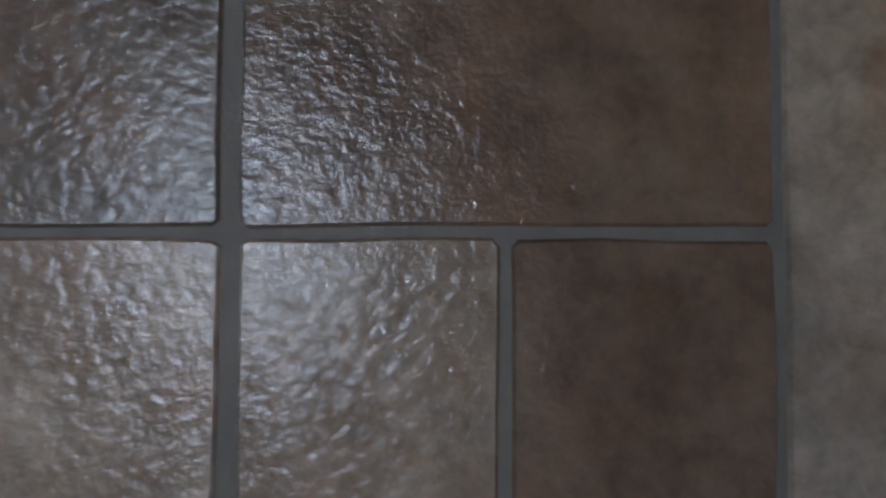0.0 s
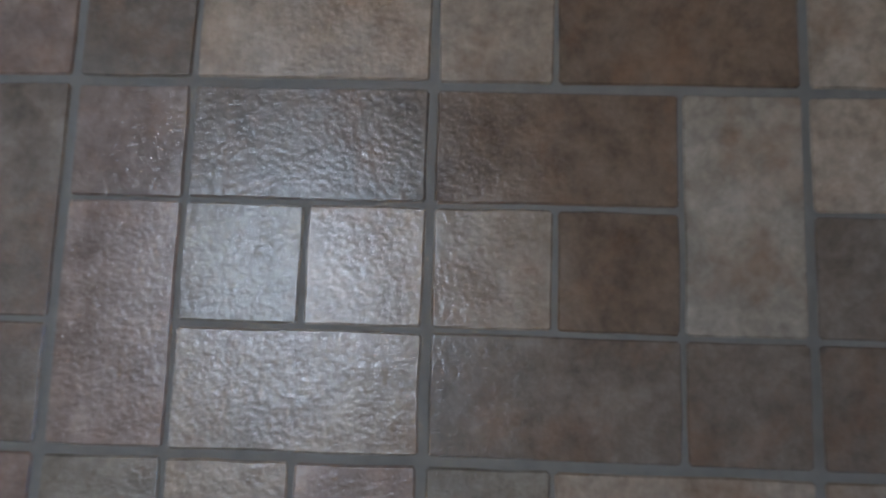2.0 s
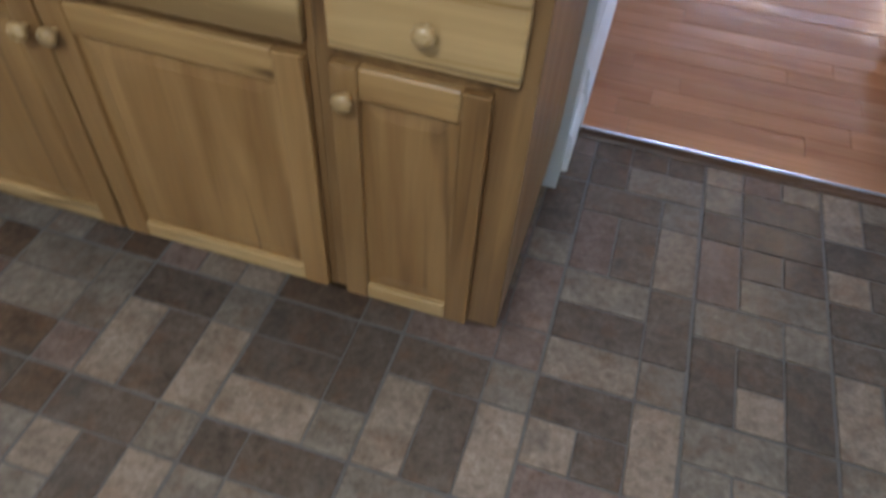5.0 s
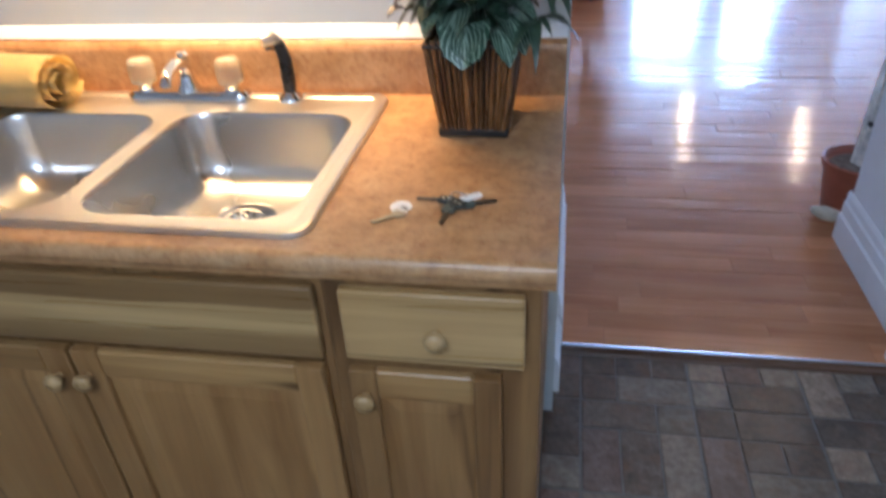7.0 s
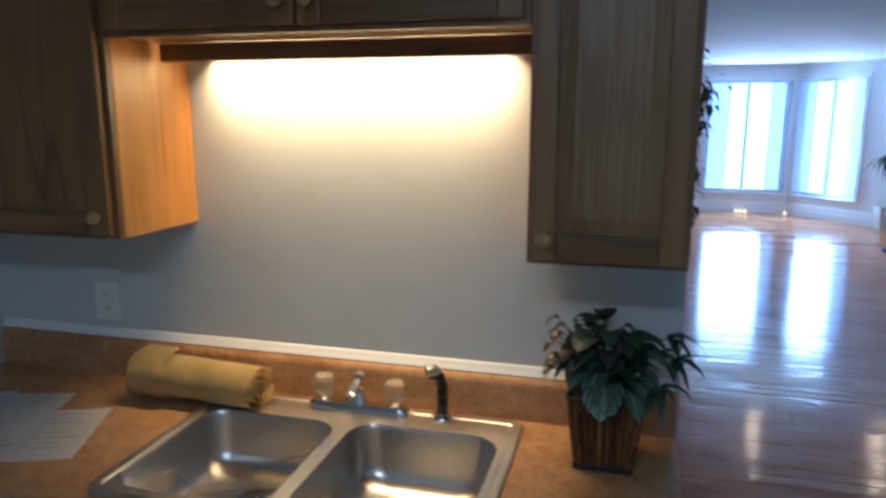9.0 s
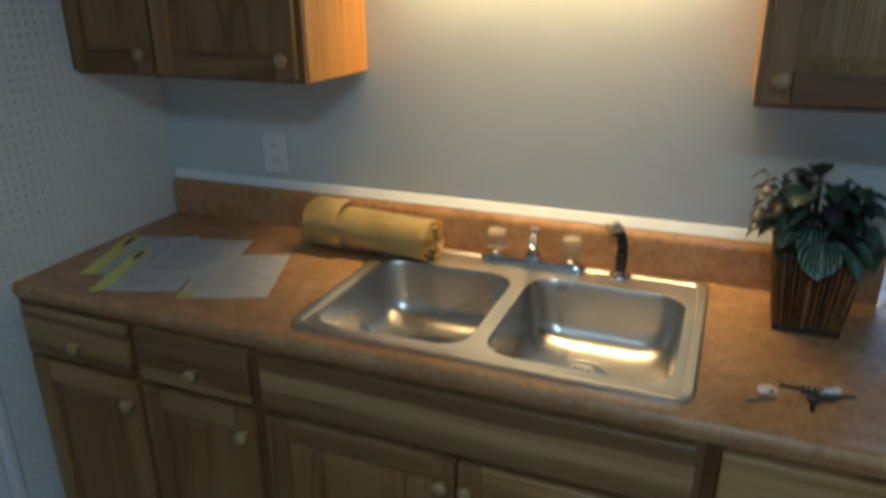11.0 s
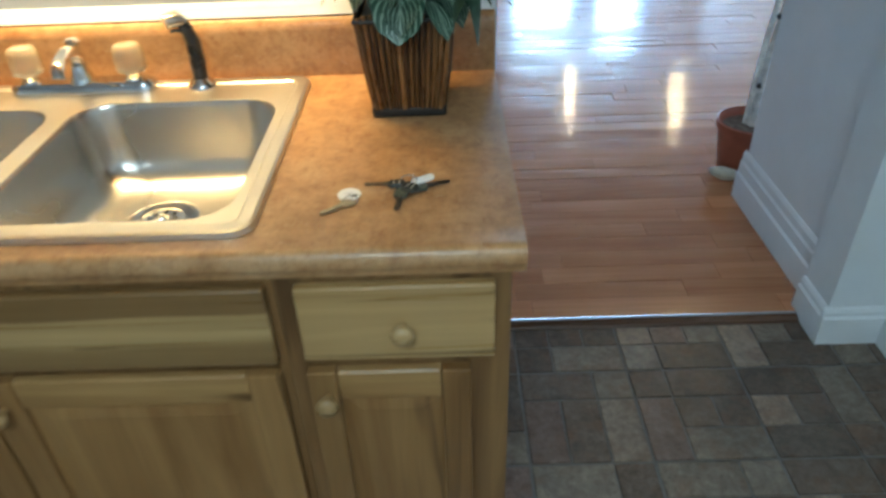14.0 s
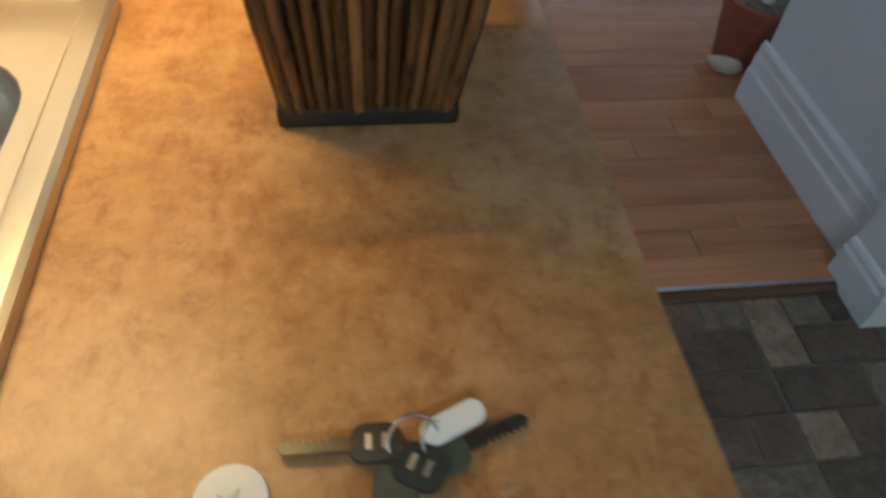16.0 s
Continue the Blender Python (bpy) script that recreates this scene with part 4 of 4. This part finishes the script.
def foliage():
    rnd = random.Random(4)
    def spray_of(name, material, count, r, zr, lng, wid, droop, label, az=(0, 360), cup=0.25, point=1.0):
        for i in range(count):
            a = radians(rnd.uniform(*az))
            e = rnd.uniform(*zr)
            start = Vector((0.025 * math.cos(a), 0.025 * math.sin(a), PH - 0.02))
            out = Vector((math.cos(a) * rnd.uniform(*r), math.sin(a) * rnd.uniform(*r), e))
            midp = (start + out) / 2 + Vector((0, 0, 0.03))
            stem = part("stem", tube([start, midp, out], [0.0022, 0.0018, 0.0012], 5), M_LEAF, plant)
            bm = bmesh.new()
            uvl = bm.loops.layers.uv.new("UVMap")
            leaf_mesh(bm, out, (math.cos(a), math.sin(a), rnd.uniform(-0.5, 0.35)), rnd.uniform(*lng), rnd.uniform(*wid), rnd.uniform(*droop), uvl, cup, point)
            part(name, bm, material, plant, label, smooth=70)
    # the big leaf over the front of the rim, and others round it
    spray_of("leaf", M_STRIPE, 1, (0.064, 0.066), (0.204, 0.206), (0.058, 0.060), (0.082, 0.084), (0.75, 0.8), "pale-striped rounded leaf", (266, 270), 0.25, 0.26)
    spray_of("leaf", M_STRIPE, 5, (0.060, 0.080), (0.188, 0.215), (0.054, 0.068), (0.050, 0.064), (0.50, 0.80), "pale-striped rounded leaf", (200, 335), 0.35, 0.42)
    spray_of("leaf", M_STRIPE, 12, (0.02, 0.055), (0.21, 0.285), (0.066, 0.086), (0.060, 0.078), (0.3, 0.8), "pale-striped rounded leaf", (180, 360), 0.3, 0.45)
    spray_of("leaf", M_STRIPE, 5, (0.02, 0.06), (0.20, 0.28), (0.058, 0.078), (0.056, 0.074), (0.2, 0.6), "pale-striped rounded leaf", (0, 180), 0.3, 0.45)
    spray_of("leaf", M_LEAF, 34, (0.01, 0.070), (0.20, 0.320), (0.042, 0.062), (0.036, 0.052), (0.1, 0.7), "dark green leaf", (0, 360), 0.3, 0.55)
    spray_of("leaf", M_PURPLE, 14, (0.02, 0.070), (0.24, 0.335), (0.036, 0.052), (0.034, 0.048), (0.2, 0.8), "dusky purple-brown leaf", (0, 360), 0.3, 0.5)
    spray_of("leaf", M_PURPLE, 9, (0.085, 0.130), (0.22, 0.33), (0.030, 0.042), (0.026, 0.036), (0.4, 1.0), "dusky purple-brown leaf", (150, 225), 0.3, 0.6)
    # a few sprays of slender leaflets
    for az, el, ln in ((-10, 0.25, 0.10), (-35, 0.21, 0.10), (5, 0.29, 0.09), (20, 0.24, 0.07)):
        a = radians(az)
        tip = Vector((math.cos(a) * (0.06 + ln * 0.7), math.sin(a) * (0.06 + ln * 0.7), el))
        part("stem", tube([(0.02 * math.cos(a), 0.02 * math.sin(a), PH - 0.02), (tip * 0.6) + Vector((0, 0, 0.11)), tip], [0.0025, 0.002, 0.0015], 5), M_LEAF, plant)
        for k in range(7):
            b = a + radians(-75 + 25 * k)
            bm = bmesh.new()
            uvl = bm.loops.layers.uv.new("UVMap")
            leaf_mesh(bm, tip, (math.cos(b), math.sin(b), 0.15 - 0.12 * abs(k - 3)), rnd.uniform(0.06, 0.085), rnd.uniform(0.013, 0.020), rnd.uniform(0.2, 0.8), uvl, 0.2)
            part("leaflet", bm, M_LEAF, plant, "slender dark leaflet", smooth=70)


foliage()


def key_blade(bm, length, width, z, teeth=7):
    """A flat key blade along +x with cut teeth."""
    pts = [(0, -width / 2), (0, width / 2), (length * 0.92, width / 2), (length, 0)]
    for k in range(teeth * 2):
        pts.append((length * (0.95 - 0.7 * k / (teeth * 2)), -width * (0.5 if k % 2 else 0.22)))
    lo = [bm.verts.new((x, y, z)) for x, y in pts]
    hi = [bm.verts.new((x, y, z + 0.0022)) for x, y in pts]
    n = len(pts)
    for i in range(n):
        bm.faces.new((lo[i], lo[(i + 1) % n], hi[(i + 1) % n], hi[i]))
    bm.faces.new(lo[::-1])
    bm.faces.new(hi)
    return bm


def torus(cx, cy, cz, r, w, tilt, turn, n=22):
    m = pose(cx, cy, cz, tilt, 0, turn)
    return tube([m @ Vector((r * math.cos(2 * math.pi * i / n), r * math.sin(2 * math.pi * i / n), 0)) for i in range(n + 1)], w, 7)


CT = 0.9152
tag = thing("key_with_tag", "brass key on a ring with a round white tag", "keys", (-0.243, -0.497, CT))
part("tag", turned([(0.0165, 0.0005), (0.0172, 0.0018), (0.0165, 0.003), (0.001, 0.0034)], 30), M_WHITE, tag, "round white tag with a scribble", smooth=40)
part("scribble", tube([(-0.006, 0.002, 0.0036), (-0.001, -0.001, 0.0038), (0.004, 0.004, 0.0037), (0.001, -0.006, 0.0037)], 0.0005, 5), M_INK, tag)
part("eyelet", turned([(0.0022, 0.0034), (0.0048, 0.0036), (0.0050, 0.0046), (0.0024, 0.0050)], 16, m=pose(0.007, -0.008, 0)), M_CHROME, tag, smooth=40)
part("key_ring", torus(0.004, -0.021, 0.004, 0.010, 0.0008, 14, 0), M_CHROME, tag, smooth=60)
kb = key_blade(bmesh.new(), 0.034, 0.008, 0.0018)
bmesh.ops.transform(kb, matrix=pose(-0.008, -0.031, 0, 0, 0, 218), verts=kb.verts)
part("key_blade", kb, M_BRASS, tag, "brass key blade", smooth=20)
kh = bmesh.new()
loft(kh, [ring(0.0105, 0.0016, 18, 0.0, -0.025, 0.009), ring(0.0110, 0.0028, 18, 0.0, -0.025, 0.0095), ring(0.0105, 0.0040, 18, 0.0, -0.025, 0.009)])
part("key_head", kh, M_BRASS, tag, "brass key head", smooth=40)

bunch = thing("key_bunch", "bunch of dark-headed keys on a ring with a white fob", "keys", (-0.168, -0.482, CT))
part("key_ring", torus(0.010, 0.002, 0.008, 0.013, 0.0009, 35, 20), M_CHROME, bunch, smooth=60)
part("split_ring", torus(0.020, 0.003, 0.007, 0.009, 0.0008, 55, 60), M_CHROME, bunch, smooth=60)
for hx, hy, a, ln, hm, z in ((-0.008, 0.004, 178, 0.036, M_DKKEY, 0.004), (0.000, -0.018, 262, 0.036, M_GRNKEY, 0.0015), (0.024, -0.003, 18, 0.036, M_GRNKEY, 0.0015), (0.012, -0.010, 330, 0.0, M_DKKEY, 0.005)):
    head = bmesh.new()
    loft(head, [rrect(-0.012, 0.012, -0.010, 0.010, 0.007, 0.0, 4), rrect(-0.013, 0.013, -0.011, 0.011, 0.008, 0.002, 4), rrect(-0.012, 0.012, -0.010, 0.010, 0.007, 0.0045, 4)])
    bmesh.ops.transform(head, matrix=pose(hx, hy, z, 4, 3, a), verts=head.verts)
    hd = part("key_head", head, hm, bunch, "dark plastic key head", smooth=40)
    if hm is M_DKKEY:
        for u in (-0.006, 0.002):
            inlay = boxed(u, u + 0.003, -0.004, 0.004, 0.0046, 0.0052, 0.0002)
            bmesh.ops.transform(inlay, matrix=pose(hx, hy, z, 4, 3, a), verts=inlay.verts)
            part("inlay", inlay, M_RIM, hd, "bright metal inlay")
    if ln:
        kb = key_blade(bmesh.new(), ln, 0.0075, 0.0012)
        bmesh.ops.transform(kb, matrix=pose(hx, hy, z, 0, 0, a) @ pose(0.011, 0, 0), verts=kb.verts)
        part("key_blade", kb, M_METAL, hd, "dull metal key blade", smooth=20)
fob = bmesh.new()
loft(fob, [rrect(-0.0165, 0.0165, -0.006, 0.006, 0.0055, 0.0, 5), rrect(-0.0175, 0.0175, -0.007, 0.007, 0.0065, 0.0015, 5), rrect(-0.0165, 0.0165, -0.006, 0.006, 0.0055, 0.003, 5)])
bmesh.ops.transform(fob, matrix=pose(0.030, 0.011, 0.007, 8, -6, 22), verts=fob.verts)
part("fob", fob, M_WHITE, bunch, "white plastic fob", smooth=30)

# ---- living room plants and mat ----
tp = thing("terracotta_planter", "terracotta pot with dry soil and a knotty pale stem", "planter", (1.092, 1.165, 0.0155))
part("pot", turned([(0.094, 0.0), (0.097, 0.002), (0.124, 0.185), (0.132, 0.187), (0.136, 0.216), (0.128, 0.219), (0.121, 0.190), (0.02, 0.185)], 36), M_TERRA, tp, smooth=35)
part("soil", turned([(0.121, 0.186), (0.10, 0.192), (0.05, 0.197), (0.001, 0.195)], 24), M_SOIL, tp, smooth=60)
part("stem", tube([(0.0, 0.0, 0.18), (0.012, 0.01, 0.45), (0.05, 0.02, 0.80), (0.10, 0.03, 1.20), (0.16, 0.05, 1.70)], [0.020, 0.018, 0.017, 0.015, 0.012], 12), M_BARK, tp, "pale knotty stem", smooth=60)
part("stem", tube([(-0.02, 0.02, 0.18), (-0.012, 0.02, 0.5), (0.02, 0.03, 0.85), (0.06, 0.05, 1.3)], [0.012, 0.011, 0.010, 0.008], 10), M_BARK, tp, smooth=60)
for hx, hz in ((-0.010, 0.36), (0.004, 0.62), (0.03, 0.88), (0.07, 1.15)):
    part("knot", turned([(0.006, -0.010), (0.012, 0.0), (0.004, 0.010)], 8, m=pose(hx - 0.004, -0.012, hz, 60, 20, 0)), M_KNOT, tp)
lump = thing("pale_stone", "cream-coloured flat stone leaning on the terracotta pot", "stone", (0.992, 1.088, 0.016))
lb = bmesh.new()
bmesh.ops.create_icosphere(lb, subdivisions=3, radius=1.0)
for v in lb.verts:
    s = 1 + 0.22 * noise.noise(v.co * 1.6)
    v.co = Matrix.Rotation(radians(-33), 3, "Z") @ Vector((v.co.x * 0.058 * s, v.co.y * 0.018 * s, max(0.0, 0.026 + v.co.z * 0.028 * s)))
part("stone", lb, M_CREAM, lump, smooth=60)


def far_tree():
    t = thing("ficus_tree", "dark-leaved ficus tree in a reddish pot on the wood floor", "tree", (0.15, 4.55, 0.0155))
    part("pot", turned([(0.13, 0.0), (0.135, 0.004), (0.152, 0.27), (0.160, 0.275), (0.162, 0.315), (0.152, 0.318), (0.145, 0.285), (0.02, 0.28)], 30), M_TERRA, t, smooth=35)
    part("liner", turned([(0.164, 0.275), (0.170, 0.300), (0.166, 0.335), (0.15, 0.345), (0.14, 0.30)], 24), M_CHINA, t, "pale rim of the pot liner", smooth=40)
    rnd = random.Random(8)
    for ox, ph in ((-0.012, 0), (0.018, 2.2), (0.0, 4.2)):
        pts = [(ox + 0.022 * math.cos(ph + z * 4), 0.022 * math.sin(ph + z * 4), 0.27 + z) for z in (0, 0.3, 0.6, 0.9, 1.2, 1.55)]
        part("trunk", tube(pts, [0.020, 0.018, 0.017, 0.015, 0.012, 0.006], 9), M_TRUNK, t, smooth=60)
    crown = bmesh.new()
    uvl = crown.loops.layers.uv.new("UVMap")
    for k in range(46):
        z = rnd.uniform(0.78, 2.1)
        a = rnd.uniform(0, 2 * math.pi)
        reach = rnd.uniform(0.14, 0.40) * (1.0 if z > 1.1 else 0.75)
        base = Vector((0, 0, z - 0.15))
        tip = Vector((math.cos(a) * reach, math.sin(a) * reach, z + rnd.uniform(-0.12, 0.1)))
        part("branch", tube([base, (base + tip) / 2 + Vector((0, 0, 0.05)), tip], [0.006, 0.004, 0.002], 5), M_TRUNK, t)
        for q in range(15):
            f = rnd.uniform(0.3, 1.08)
            p = base.lerp(tip, f) + Vector((rnd.gauss(0, 0.04), rnd.gauss(0, 0.04), rnd.gauss(0, 0.035)))
            b = a + rnd.uniform(-1.6, 1.6)
            leaf_mesh(crown, p, (math.cos(b), math.sin(b), rnd.uniform(-0.9, 0.2)), rnd.uniform(0.07, 0.11), rnd.uniform(0.035, 0.05), rnd.uniform(0.3, 0.9), uvl)
    part("crown", crown, M_LEAF, t, "ragged crown of dark pointed leaves", smooth=70)


far_tree()


def far_palm():
    t = thing("palm_plant", "thin palm with three tufts in a pale square planter", "plant", (3.52, 9.78, 0.0155))
    bm = bmesh.new()
    loft(bm, [rrect(-0.15, 0.15, -0.15, 0.15, 0.02, 0.0, 3), rrect(-0.18, 0.18, -0.18, 0.18, 0.02, 0.33, 3), rrect(-0.155, 0.155, -0.155, 0.155, 0.02, 0.33, 3), rrect(-0.15, 0.15, -0.15, 0.15, 0.02, 0.27, 3)])
    part("planter", bm, M_CHINA, t, "pale square planter")
    rnd = random.Random(3)
    for dx, top, lean in ((-0.02, 0.95, -0.12), (0.03, 1.35, 0.03), (0.05, 1.72, 0.12)):
        tip = (dx + lean, 0, top)
        part("trunk", tube([(dx, 0, 0.27), (dx + lean * 0.3, 0.01, 0.27 + (top - 0.27) * 0.5), tip], [0.018, 0.015, 0.011], 8), M_TRUNK, t, smooth=60)
        bm = bmesh.new()
        uvl = bm.loops.layers.uv.new("UVMap")
        for k in range(34):
            a = rnd.uniform(0, 2 * math.pi)
            leaf_mesh(bm, tip, (math.cos(a), math.sin(a), rnd.uniform(-0.1, 1.2)), rnd.uniform(0.28, 0.42), rnd.uniform(0.018, 0.028), rnd.uniform(0.4, 1.1), uvl, 0.2)
        part("tuft", bm, M_PALM, t, "tuft of narrow arching leaves", smooth=70)


far_palm()
mat_ = thing("exercise_mat", "blue mat lying flat on the wood floor", "mat", (3.42, 8.1, 0.0155), turn=-28)
part("mat", boxed(-0.36, 0.9, -0.5, 0.5, 0.0, 0.03, 0.01, 2), M_BLUE, mat_)
for i, (bx, by) in enumerate(((1.59, 10.88), (1.66, 10.88), (1.73, 10.87), (2.33, 10.84))):
    pl = thing("floor_night_light", "small warm glowing light on the floor by the wall", "light", (bx, by, 0.0155), group="small floor lights")
    part("holder", turned([(0.020, 0.0), (0.022, 0.012), (0.018, 0.03)], 12), M_WHITE, pl, smooth=40)
    part("bulb", turned([(0.016, 0.0305), (0.017, 0.045), (0.008, 0.055), (0.001, 0.056)], 12), M_TUBE, pl, smooth=60)

# ---- floors, laid piece by piece ----
M = 0.101
OX, OY = 0.078, -0.880


def row_y(k):
    """Where the row of modules k begins: the rows towards the threshold are a little deeper."""
    return OY + k * (0.104 if k > 0 else M)


floor = tagged(part("floor", boxed(-2.95, 1.13, -3.5, 0.240, -0.20, -0.0022), M_GROUT), "stone-look embossed sheet vinyl kitchen floor", "floor", kind="structure")
# layouts of a block of three by three modules: (column, row, columns, rows), columns along x
LAYOUTS = {
    "A": ((0, 0, 1, 2), (0, 2, 2, 1), (1, 0, 1, 1), (1, 1, 1, 1), (2, 0, 1, 2), (2, 2, 1, 1)),
    "B": ((0, 0, 1, 1), (0, 1, 1, 2), (1, 0, 2, 1), (1, 1, 1, 1), (1, 2, 1, 1), (2, 1, 1, 2)),
    "C": ((0, 0, 1, 2), (0, 2, 1, 1), (1, 0, 2, 1), (1, 1, 1, 1), (2, 1, 1, 1), (1, 2, 2, 1)),
    "D": ((0, 0, 1, 2), (1, 0, 1, 2), (2, 0, 1, 2), (0, 2, 2, 1), (2, 2, 1, 1)),
    "E": ((0, 0, 2, 1), (0, 1, 1, 1), (0, 2, 2, 1), (1, 1, 1, 1), (2, 0, 1, 1), (2, 1, 1, 2)),
    "F": ((0, 0, 2, 1), (2, 0, 1, 1), (0, 1, 2, 1), (2, 1, 1, 2), (0, 2, 2, 1)),
}
LAYOUTS["G"] = ((0, 0, 1, 1), (0, 1, 1, 1), (1, 0, 2, 1), (1, 1, 1, 1), (2, 1, 1, 1), (0, 2, 1, 1), (1, 2, 2, 1))
LAYOUTS["H"] = ((0, 0, 1, 1), (0, 1, 1, 1), (0, 2, 2, 1), (1, 0, 1, 2), (2, 0, 1, 2), (2, 2, 1, 1))
# layout and tones of the blocks along the walk
PLAN = {(-1, -2): "A021033", (-1, -1): "A123233", (-2, -2): "B341010", (-2, -1): "C231233", (-1, 0): "D13132", (-1, -3): "B434211", (-2, -3): "B213441",
        (-3, -1): "H213312", (-3, 0): "D13132", (-2, 0): "F12333", (0, 0): "E413321", (0, 1): "F12332", (0, 2): "D43132", (0, 3): "G3323333", (1, 3): "G2134233",
        (2, 3): "C133233", (1, 2): "C432333", (2, 2): "E313332", (1, 1): "A321332", (1, 0): "A223233", (0, -2): "B214233", (0, -1): "B123312"}


def tile_verts(w, h):
    """A tile with slightly ragged, rounded edges."""
    g, d, n = 0.0019, 0.0022, 4
    lo, hi = [], []
    cut = 0.003
    sides = (((g + cut, g), (w - g - cut, g), (0, 1)), ((w - g, g + cut), (w - g, h - g - cut), (-1, 0)),
             ((w - g - cut, h - g), (g + cut, h - g), (0, -1)), ((g, h - g - cut), (g, g + cut), (1, 0)))
    for (xa, ya), (xb, yb), (nx, ny) in sides:
        for k in range(n):
            f = k / (n - 1)
            r = rnd.uniform(-0.0006, 0.0010)
            x, y = xa + (xb - xa) * f, ya + (yb - ya) * f
            lo.append((x + nx * r, y + ny * r, -d))
            hi.append((x + nx * (r + 0.0013), y + ny * (r + 0.0013), 0.0))
    m = len(lo)
    fs = [(i, (i + 1) % m, m + (i + 1) % m, m + i) for i in range(m)] + [tuple(range(m, 2 * m))]
    return lo + hi, fs


tile_mesh = {}
rest = {k: ([], []) for k in range(len(TILES))}
rnd = random.Random(21)
for bx in range(-10, 5):
    for by in range(-9, 4):
        code = PLAN.get((bx, by)) or rnd.choice("ABCDEF") + "".join(rnd.choice("01122333344") for _ in range(7))
        lay, tones = LAYOUTS[code[0]], [int(q) for q in code[1:]]
        for (c, r, w, h), tone in zip(lay, tones):
            x, y = OX + M * (3 * bx + c), row_y(3 * by + r)
            wide = 0.0016
            xa = x + (wide if c == 0 else 0)
            ya = y + (wide if r == 0 else 0)
            ww = M * w - (wide if c == 0 else 0) - (wide if c + w == 3 else 0)
            hh = row_y(3 * by + r + h) - y - (wide if r == 0 else 0) - (wide if r + h == 3 else 0)
            if xa < -2.9 or xa > 1.11 or ya < -3.45 or ya > 0.22:
                continue
            ww = min(ww, 1.128 - xa)
            hh = min(hh, 0.238 - ya)
            key = (round(ww, 4), round(hh, 4), tone, (bx + 2 * by) % 3)
            if -1.3 < x < 1.1 and -1.80 < y:
                if key not in tile_mesh:
                    me = bpy.data.meshes.new("tile")
                    vs, fs = tile_verts(ww, hh)
                    me.from_pydata(vs, [], fs)
                    me.materials.append(TILES[tone])
                    tile_mesh[key] = me
                ob = new("tile", tile_mesh[key])
                ob.parent = floor
                ob.location = (xa, ya, 0.0)
            else:
                vs, fs = tile_verts(ww, hh)
                n = len(rest[tone][0])
                rest[tone][0].extend((a + xa, b + ya, z) for a, b, z in vs)
                rest[tone][1].extend(tuple(i + n for i in f) for f in fs)
for tone, (vs, fs) in rest.items():
    me = bpy.data.meshes.new("far_tiles")
    me.from_pydata(vs, [], fs)
    me.materials.append(TILES[tone])
    ob = new("far_tiles", me)
    ob.parent = floor
    tagged(ob, kind="stuff")

wood_floor = tagged(part("floor_living", boxed(-3.5, 3.9, 0.2725, 11.15, -0.20, 0.0115), M_DARK), "glossy reddish-brown oak strip floor", "floor", kind="structure")
BW = 0.086


def plank_verts(x0, x1, y0, y1):
    e, z0, z1 = 0.0006, 0.010, 0.015
    tilt, sag = rnd.gauss(0, 0.008), rnd.gauss(0, 0.0006)
    vs = [(x0, y0, z0), (x1, y0, z0), (x1, y1, z0), (x0, y1, z0), (x0, y0, z1 - e), (x1, y0, z1 - e), (x1, y1, z1 - e), (x0, y1, z1 - e),
          (x0 + e, y0 + e, z1), (x1 - e, y0 + e, z1), (x1 - e, y1 - e, z1), (x0 + e, y1 - e, z1)]
    vs = [(a, b, c + (tilt * (b - y0) + sag * (a - x0) if k > 3 else 0)) for k, (a, b, c) in enumerate(vs)]
    fs = [(8, 9, 10, 11)]
    for a in (0, 4):
        for i in range(4):
            q = (i + 1) % 4
            fs.append((a + i, a + q, a + 4 + q, a + 4 + i))
    return vs, fs


far_v, far_f, far_i = [], [], []
count = 0
y = 0.273
while y < 11.0:
    x, end = (-0.11, 1.125) if y < 0.83 else (-3.495, 3.815)
    ln = rnd.uniform(0.2, 0.9)
    while x < end - 0.02:
        ln = min(ln, end - x)
        if y < 3.0 and x + ln > -0.2 and x < 1.7:
            me = bpy.data.meshes.new("plank")
            vs, fs = plank_verts(0, ln - 0.0005, 0, BW - 0.0005)
            me.from_pydata(vs, [], fs)
            me.materials.append(M_PLANK)
            ob = new("plank", me)
            ob.parent = wood_floor
            ob.location = (x, y, 0)
        else:
            vs, fs = plank_verts(x, x + ln - 0.0005, y, y + BW - 0.0005)
            n = len(far_v)
            far_v.extend(vs)
            far_f.extend(tuple(i + n for i in f) for f in fs)
        x += ln
        ln = rnd.uniform(0.45, 1.15)
    y += BW
me = bpy.data.meshes.new("far_planks")
me.from_pydata(far_v, [], far_f)
me.materials.append(M_FARPLANK)
ob = new("far_planks", me)
ob.parent = wood_floor
tagged(ob, kind="stuff")
